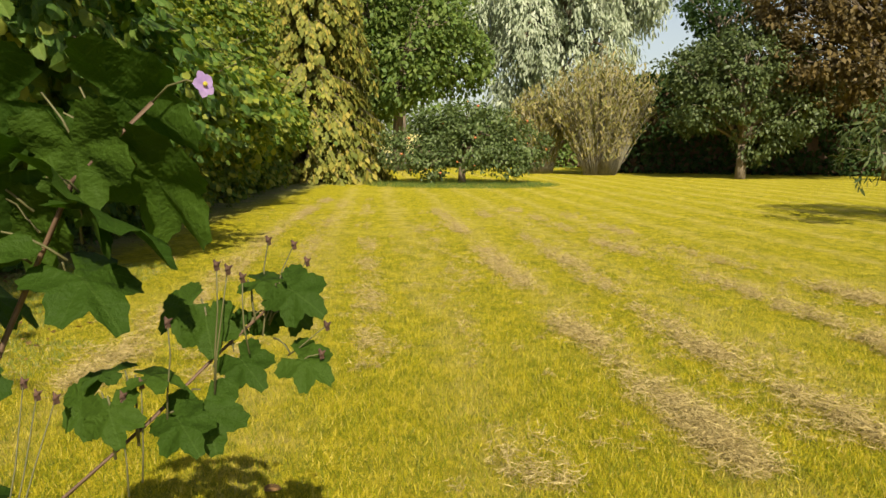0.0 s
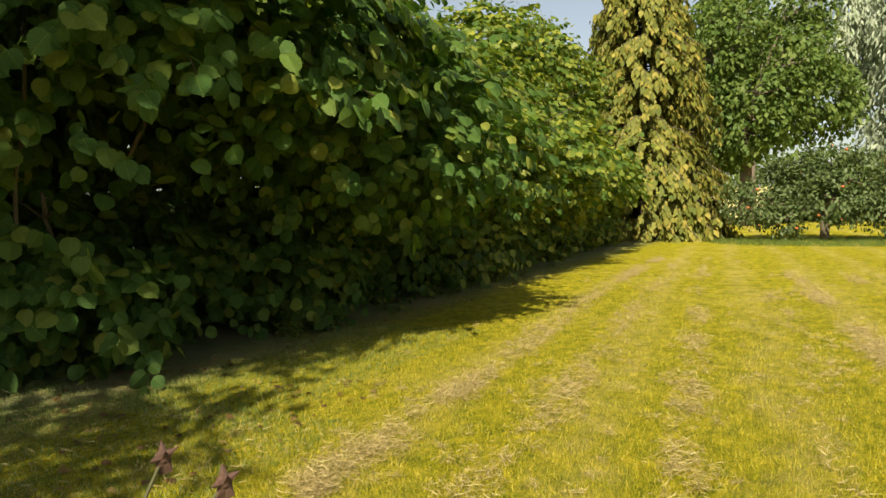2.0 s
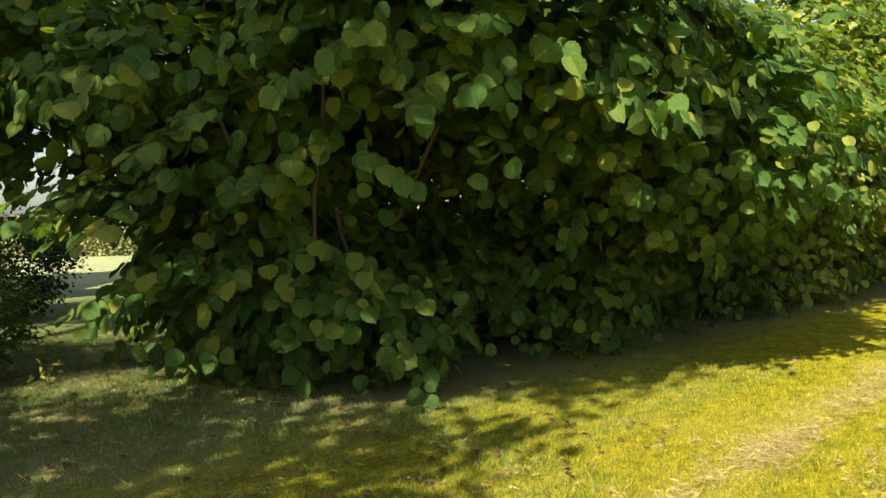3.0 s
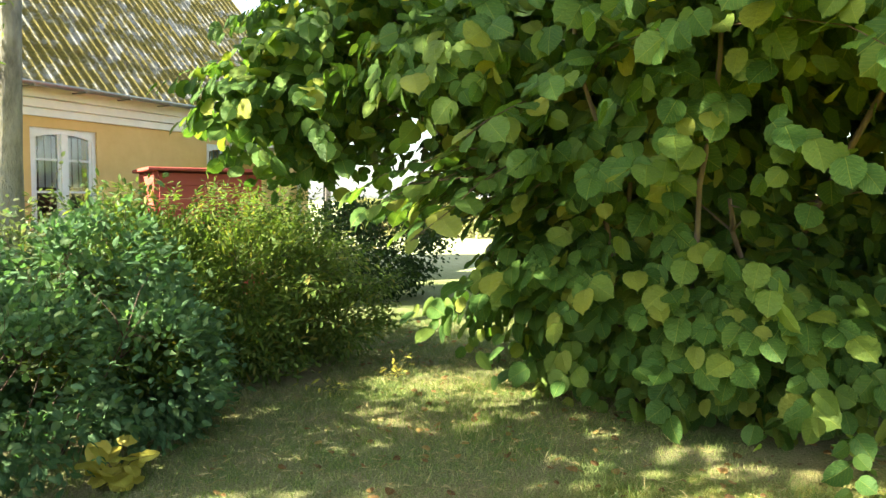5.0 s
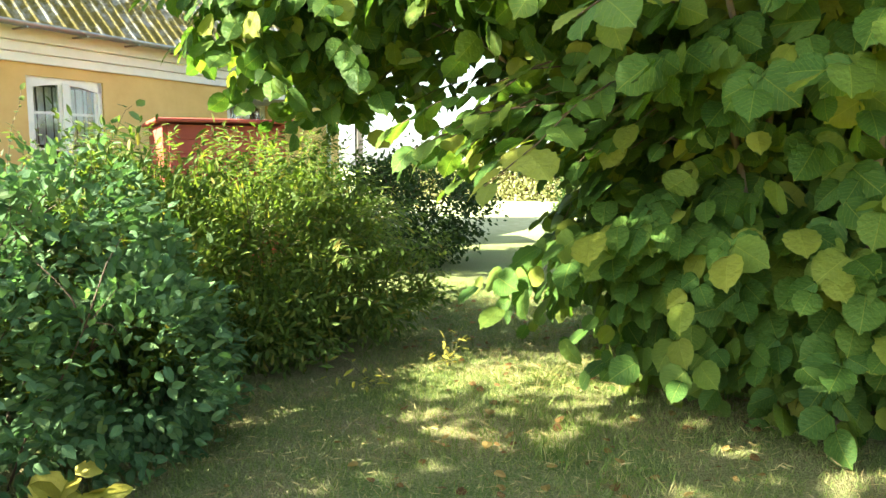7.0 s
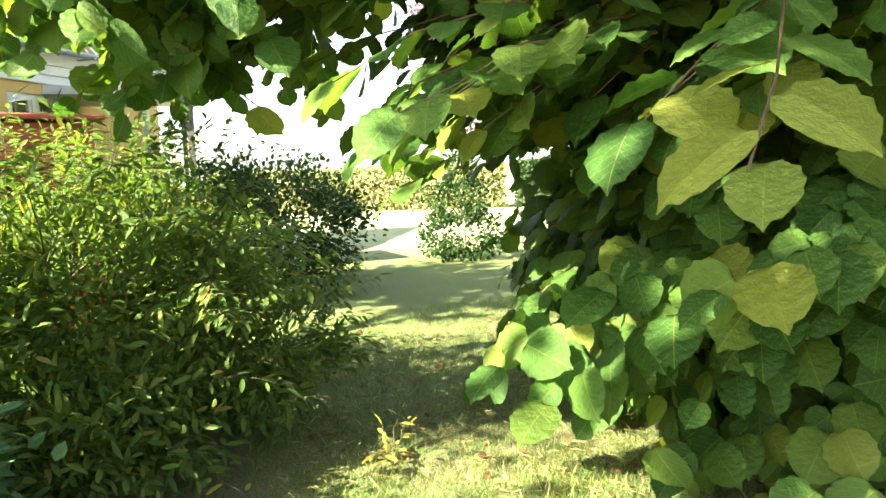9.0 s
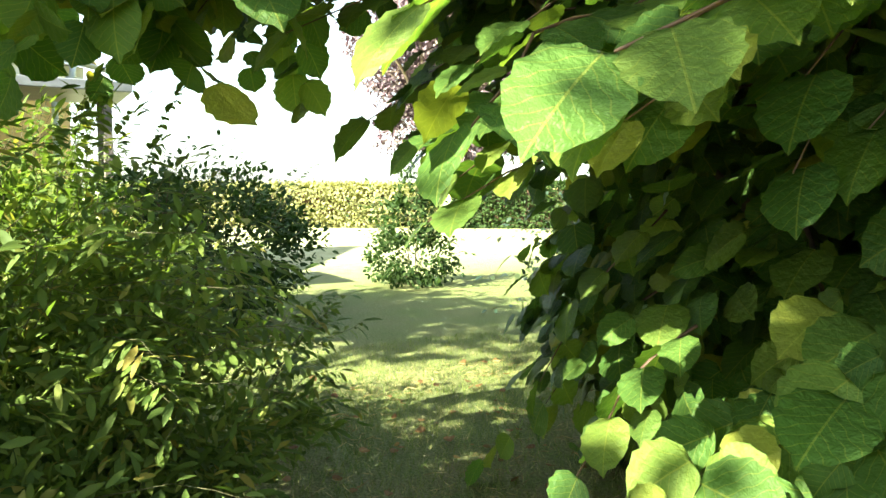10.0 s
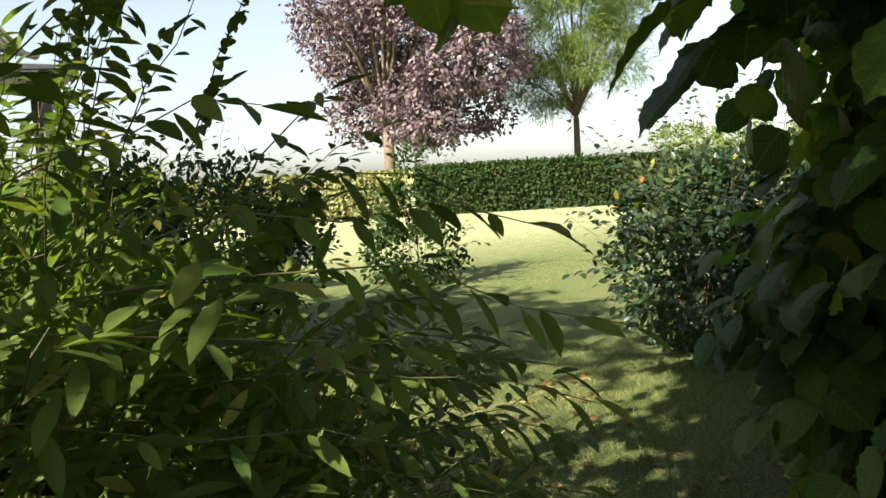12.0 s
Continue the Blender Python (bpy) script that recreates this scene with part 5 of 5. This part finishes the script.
    # broad leaves of the tall shoots, seen from below
    for q in (((-0.72, 1.45, 1.48), (-0.70, 1.46, 1.62), (-0.75, -0.1, -0.2), (-0.1, 0.80, 0.55), 0.27), ((-0.68, 1.45, 1.48), (-0.62, 1.45, 1.63), (0.75, 0.1, -0.25), (0.15, 0.80, 0.55), 0.28), ((-0.66, 1.44, 1.46), (-0.64, 1.42, 1.58), (0.15, 0.1, -0.75), (0.1, 0.85, 0.45), 0.24),
              ((-0.66, 1.46, 1.42), (-0.56, 1.48, 1.50), (0.65, 0.1, -0.55), (0.15, 0.75, 0.6), 0.27), ((-0.72, 1.44, 1.38), (-0.70, 1.40, 1.49), (-0.5, -0.1, -0.25), (-0.1, 0.55, 0.8), 0.25), ((-0.70, 1.42, 1.38), (-0.66, 1.38, 1.46), (0.55, -0.2, -0.35), (0.1, 0.55, 0.8), 0.23),
              ((-0.80, 1.44, 1.34), (-0.84, 1.42, 1.48), (-0.45, -0.1, -0.45), (-0.1, 0.70, 0.6), 0.24), ((-0.70, 1.42, 1.28), (-0.61, 1.40, 1.40), (0.75, -0.1, -0.25), (0.0, 0.3, 0.95), 0.24), ((-0.72, 1.40, 1.25), (-0.74, 1.36, 1.36), (-0.3, -0.4, -0.35), (0.0, -0.35, 0.9), 0.22),
              ((-0.80, 1.42, 1.24), (-0.85, 1.40, 1.36), (-0.4, -0.2, -0.45), (0.0, -0.35, 0.9), 0.22), ((-0.72, 1.40, 1.20), (-0.64, 1.38, 1.30), (0.55, -0.2, -0.4), (0.1, -0.25, 0.95), 0.20), ((-0.78, 1.42, 1.30), (-0.78, 1.44, 1.42), (0.2, 0.2, -0.6), (0.0, 0.6, 0.6), 0.22),
              ((-0.84, 1.36, 1.08), (-0.84, 1.34, 1.18), (0.1, -0.3, -0.75), (0.1, -0.85, 0.5), 0.17), ((-0.90, 1.30, 0.80), (-0.84, 1.28, 0.88), (0.7, -0.1, -0.2), (0.0, -0.2, 1.0), 0.15), ((-0.86, 1.34, 1.0), (-0.80, 1.34, 1.10), (-0.3, -0.2, -0.7), (0.0, -0.85, 0.5), 0.17), ((-0.92, 1.25, 0.70), (-0.82, 1.22, 0.80), (0.5, -0.3, -0.4), (0.2, -0.6, 0.8), 0.15), ((-0.92, 1.25, 0.60), (-0.86, 1.22, 0.70), (0.1, -0.4, -0.5), (0.1, -0.6, 0.8), 0.15), ((-0.95, 1.5, 1.15), (-0.92, 1.52, 1.22), (0.5, 0.3, -0.3), (0.0, -0.2, 1.0), 0.18), ((-1.0, 1.35, 0.9), (-1.02, 1.32, 1.05), (-0.4, 0.2, -0.3), (0.0, -0.3, 1.0), 0.2)):
        leaf(q[0], (q[1][0] - 0.08, q[1][1], q[1][2] - 0.05), *q[2:])
    for i in range(len(at)):
        leaves("leaf", np.array([at[i]]), np.array([along[i]]), np.array([up[i]]), size[i], PALMATE, RASPBERRY, root)
    # seed heads on thin stalks
    heads = [((-0.40, 1.60, 1.05), (-0.41, 1.72, 1.25)), ((-0.40, 1.62, 1.08), (-0.35, 1.72, 1.24)), ((-0.38, 1.64, 1.1), (-0.32, 1.72, 1.20)), ((-0.39, 1.62, 1.08), (-0.36, 1.70, 1.18)),
             ((-0.48, 1.50, 0.95), (-0.46, 1.48, 1.23)), ((-0.48, 1.50, 0.95), (-0.44, 1.49, 1.22)), ((-0.42, 1.56, 1.02), (-0.43, 1.56, 1.19)), ((-0.35, 1.62, 1.0), (-0.26, 1.62, 1.07)), ((-0.35, 1.6, 0.98), (-0.27, 1.6, 1.01)),
             ((-0.60, 1.40, 0.80), (-0.60, 1.42, 1.0)), ((-0.62, 1.38, 0.78), (-0.63, 1.4, 0.98)), ((-0.80, 1.2, 0.6), (-0.77, 1.35, 1.0)), ((-0.80, 1.2, 0.6), (-0.80, 1.36, 1.02)), ((-0.80, 1.2, 0.62), (-0.74, 1.36, 0.99)), ((-0.56, 1.44, 0.9), (-0.55, 1.44, 1.12))]
    for a, b in heads:
        stalks.append((bend(rel(a), rel(b), 0.0, rng, 4, 0.006), 0.0022, 0.0014))
        bm = bmesh.new()
        bmesh.ops.create_icosphere(bm, subdivisions=2, radius=0.008, matrix=Matrix.Translation(rel(b)))
        for k, v in enumerate(bm.verts):
            v.co = rel(b) + (v.co - rel(b)) * (1.7 if k % 4 == 0 else 0.75)
        part("seed_head", bm, SEED, root, "dark dried seed head")
    tagged(limbs("stalk", stalks, GREENTWIG, root, 5), kind="stuff")
    # the flower
    c = rel((-0.44, 1.38, 1.58))
    limbs("flower_stalk", [(bend(rel((-0.55, 1.42, 1.55)), c, 0.02, rng, 4, 0.002), 0.0025, 0.002)], GREENTWIG, root, 5)
    g = np.arange(5) * 2 * math.pi / 5
    face = np.array((0.8, -0.45, 0.15))
    s1 = unit(np.cross(face, (0, 0, 1.0))[None])[0]
    s2 = np.cross(s1, unit(face[None])[0])
    al = np.cos(g)[:, None] * s1 + np.sin(g)[:, None] * s2 + 0.25 * face
    flower = leaves("flower", np.repeat(np.array(c)[None], 5, 0), al, np.repeat(face[None], 5, 0), 0.026, ROUND_FAR, PETAL, root, "pink five-petalled flower")
    bm = bmesh.new()
    bmesh.ops.create_icosphere(bm, subdivisions=1, radius=0.005, matrix=Matrix.Translation(c + Vector((face * 0.006).tolist())))
    part("flower_centre", bm, YELLOWLEAF, root)


raspberry((-1.13, 0.95, 0), 95)

# ---- grass, hay and litter ----
def scatter(rng, n, boxes, eye=(0, 0), fall=0.0):
    """n places on the ground in the boxes (x0, x1, y0, y1), thinning out with the distance from a middle point."""
    at = []
    got = 0
    B = np.array(boxes, float)
    area = (B[:, 1] - B[:, 0]) * (B[:, 3] - B[:, 2])
    while got < n:
        i = rng.choice(len(B), n, p=area / area.sum())
        p = np.stack([B[i, 0] + rng.random(n) * (B[i, 1] - B[i, 0]), B[i, 2] + rng.random(n) * (B[i, 3] - B[i, 2])], 1)
        r = np.hypot(p[:, 0] - eye[0], p[:, 1] - eye[1])
        ok = rng.random(n) < np.minimum(1, (3.0 / np.maximum(r, 0.1)) ** fall)
        at.append(p[ok])
        got += ok.sum()
    p = np.concatenate(at)[:n]
    return np.column_stack([p, np.zeros(n)])


def blades(name, at, tall, rng, mat, label, lean=0.45, pattern=BLADE_P):
    n = len(at)
    along = np.column_stack([rng.normal(size=n) * lean, rng.normal(size=n) * lean, np.ones(n)])
    up = np.column_stack([rng.normal(size=n), rng.normal(size=n), np.full(n, 0.05)])
    return tagged(leaves(name, at, along, up, tall * rng.uniform(0.5, 1.3, n), pattern, mat), label, "grass", "", "stuff")


rng0 = np.random.default_rng(101)
blades("lawn_grass", scatter(rng0, 260000, [(-3.6, 5.5, 2.2, 13.0)], (0, 1), 1.7), 0.036, rng0, BLADE, "short sunlit yellow-green lawn grass")
blades("passage_grass", scatter(rng0, 105000, [(-7.6, -2.6, 1.2, 5.4), (-11.5, -6.0, 2.9, 6.5), (-4.8, -3.2, 5.0, 9.0)], (-6, 3), 0.6), 0.042, rng0, SHADED_BLADE, "thin green grass of the passage with its shade put into the colour")
tufts = rng0.normal(size=(900, 2)) * 0.09 + np.array([(-6.0, 3.75), (-6.3, 4.0), (-5.6, 3.95), (-6.6, 3.8), (-7.2, 4.1), (-4.9, 4.3)])[rng0.integers(0, 6, 900)]
blades("grass_tufts", np.column_stack([tufts, np.zeros(900)]), 0.075, rng0, SHADED_BLADE, "longer grass tufts at the hazel's foot", 0.5, FINE_BLADE)
# taller green blades in an oval around the apple tree's foot
blades("orchard_grass", np.array([0.72, 28.3, 0]) + np.column_stack([(lambda g, q: (3.6 * q * np.cos(g), 2.6 * q * np.sin(g) - 0.6, 0 * g))(rng0.uniform(0, 6.283, 9000), np.sqrt(rng0.random(9000)))][0]), 0.13, rng0, SPIREA, "taller green grass in an oval under the apple tree")


def hay_rows():
    """Raked hay in broken windrows along the mowing lines."""
    rng = np.random.default_rng(102)
    rows = [((1.44, 3.2), (1.06, 5.7), (0.63, 9.5), (-0.2, 17), 1.0), ((2.22, 3.5), (1.85, 5.4), (1.52, 10.0), (0.7, 17), 1.0), ((-0.40, 4.4), (-0.8, 7.8), (-1.35, 12.5), (-2.0, 20), 0.55), ((-2.2, 4.2), (-2.35, 7.0), (-2.9, 14.5), (-3.1, 20), 0.7),
            ((3.3, 4.8), (3.1, 7.2), (2.4, 11), (1.6, 17), 0.75), ((4.4, 5.8), (3.8, 8.0), (3.2, 11), (2.6, 16), 0.6), ((0.45, 3.0), (0.25, 4.2), (0.1, 9), (-0.5, 14), 0.2), ((-1.4, 4.5), (-1.6, 7.5), (-2.1, 13), (-2.5, 19), 0.35)]
    at, along = [], []
    for a, b, c, d, amount in rows:
        pts = [Vector((*p, 0)) for p in (a, b, c, d)]
        for _ in range(int(1150 * amount)):
            u = rng.random() ** 1.2 * 2.999
            p = pts[int(u)].lerp(pts[int(u) + 1], u - int(u))
            if noise.noise(Vector((p.x * 1.2, p.y * 0.8, 3.0))) < 0.0 + 0.2 * rng.normal():
                continue
            x, y = p.x + rng.normal() * 0.08, p.y + rng.normal() * 0.1
            wide, high = rng.uniform(0.016, 0.048), rng.uniform(0.018, 0.06)
            if rng.random() < 0.16:
                x += rng.normal() * 0.5
                wide, high = wide * 0.6, high * 0.6
            for _ in range(46):
                at.append((x + rng.normal() * wide, y + rng.normal() * wide, abs(rng.normal()) * high + 0.012))
                along.append((rng.normal(), rng.normal(), rng.normal() * 0.35))
    at = np.array(at)
    tagged(leaves("hay", at, along, rng.normal(size=(len(at), 3)), rng.uniform(0.025, 0.075, len(at)), NEEDLE, HAY), "dry brown raked hay lying in rows on the lawn", "hay", "", "stuff")


hay_rows()
rng0 = np.random.default_rng(103)
n = 5500
p = scatter(rng0, n * 2, [(-7.6, -2.6, 1.3, 5.2), (-10.5, -7.0, 3.0, 6.0)], (-6, 2.5), 0.6)
p = p[[noise.noise(Vector((q[0] * 1.6, q[1] * 1.6, 7.0))) > -0.1 for q in p]]
p[:, 2] = 0.012 + 0.02 * rng0.random(len(p))
tagged(leaves("dry_grass", p, np.column_stack([rng0.normal(size=(len(p), 2)), rng0.normal(size=len(p)) * 0.25]), rng0.normal(size=p.shape), rng0.uniform(0.03, 0.10, len(p)), NEEDLE, HAY), "dry cut grass strewn over the passage", "dry grass", "", "stuff")
n = 800
p = scatter(rng0, n, [(-6.4, -2.8, 2.0, 6.5), (-10.5, -6.0, 3.0, 6.0), (-5.4, -4.4, 6.0, 16.0)], (-5, 4), 0.4)
p[:, 2] = 0.012 + 0.02 * rng0.random(n)
tagged(leaves("fallen_leaves", p, np.column_stack([rng0.normal(size=(n, 2)), rng0.normal(size=n) * 0.15]), np.column_stack([rng0.normal(size=(n, 2)) * 0.3, np.ones(n)]), rng0.uniform(0.02, 0.06, n), ROUND_FAR, DEADLEAF), "dry brown fallen leaves on the ground", "leaf litter", "", "stuff")


def weed(place, mat, count, size, seed, label, pattern=OVAL, tall=0.18):
    rng = np.random.default_rng(seed)
    root = thing("weed", place, label, "weed")
    lines, at, al, up = [], [], [], []
    for _ in range(count):
        b = (rng.normal() * 0.09, rng.normal() * 0.09, tall * rng.uniform(0.5, 1.2))
        line, q, d, u = sprig(rng, (0, 0, 0), (b[0], b[1] + 0.001, b[2]), size, 6, 0.01)
        lines.append((line, 0.003, 0.0015))
        at += q
        al += d
        up += u
    limbs("stem", lines, GREENTWIG, root, 4)
    tagged(leaves("leaf", np.array(at), np.array(al), np.array(up), size * rng.uniform(0.7, 1.2, len(at)), pattern, mat, root), kind="stuff")


weed((-5.65, 1.62, 0), YELLOWLEAF, 6, 0.13, 111, "yellowing broad-leaved weed at the rose bush's foot", ROUND_FAR, 0.16)
weed((-7.75, 3.55, 0), YELLOWLEAF, 5, 0.075, 112, "yellow-leaved seedling in the grass passage", LANCE, 0.22)
weed((-7.3, 2.95, 0), YELLOWLEAF, 4, 0.07, 113, "yellow-leaved seedling at the spirea's foot", LANCE, 0.2)
for k in range(26):
    q = hedge_rng.uniform(0, 1, 3)
    weed((-5.2 + 0.35 * q[0], 5.6 + 12 * q[1], 0), HEDGE, 5, 0.07, 120 + k, "low green weed at the hedge's foot", OVAL, 0.2)


def dead_leaf(place, size, turn, stand):
    """One curled brown leaf on the ground."""
    ob = leaves("dead_leaf", np.zeros((1, 3)), np.array([(math.cos(turn), math.sin(turn), stand)]), np.array([(-stand * math.cos(turn), -stand * math.sin(turn), 1.0)]), size, ROUND_NEAR, DEADLEAF)
    ob.matrix_world = pose(*place)
    tagged(ob, "curled dry orange-brown leaf on the ground", "leaf")


for q in (((-6.05, 5.6, 0.01), 0.16, 1.2, 1.6), ((-5.32, 4.15, 0.02), 0.07, 0.4, 0.1), ((-5.1, 2.95, 0.02), 0.06, 2.2, 0.2), ((-4.2, 4.9, 0.02), 0.08, 4.0, 0.15), ((-0.75, 2.95, 0.03), 0.07, 0.2, 0.15)):
    dead_leaf(*q)
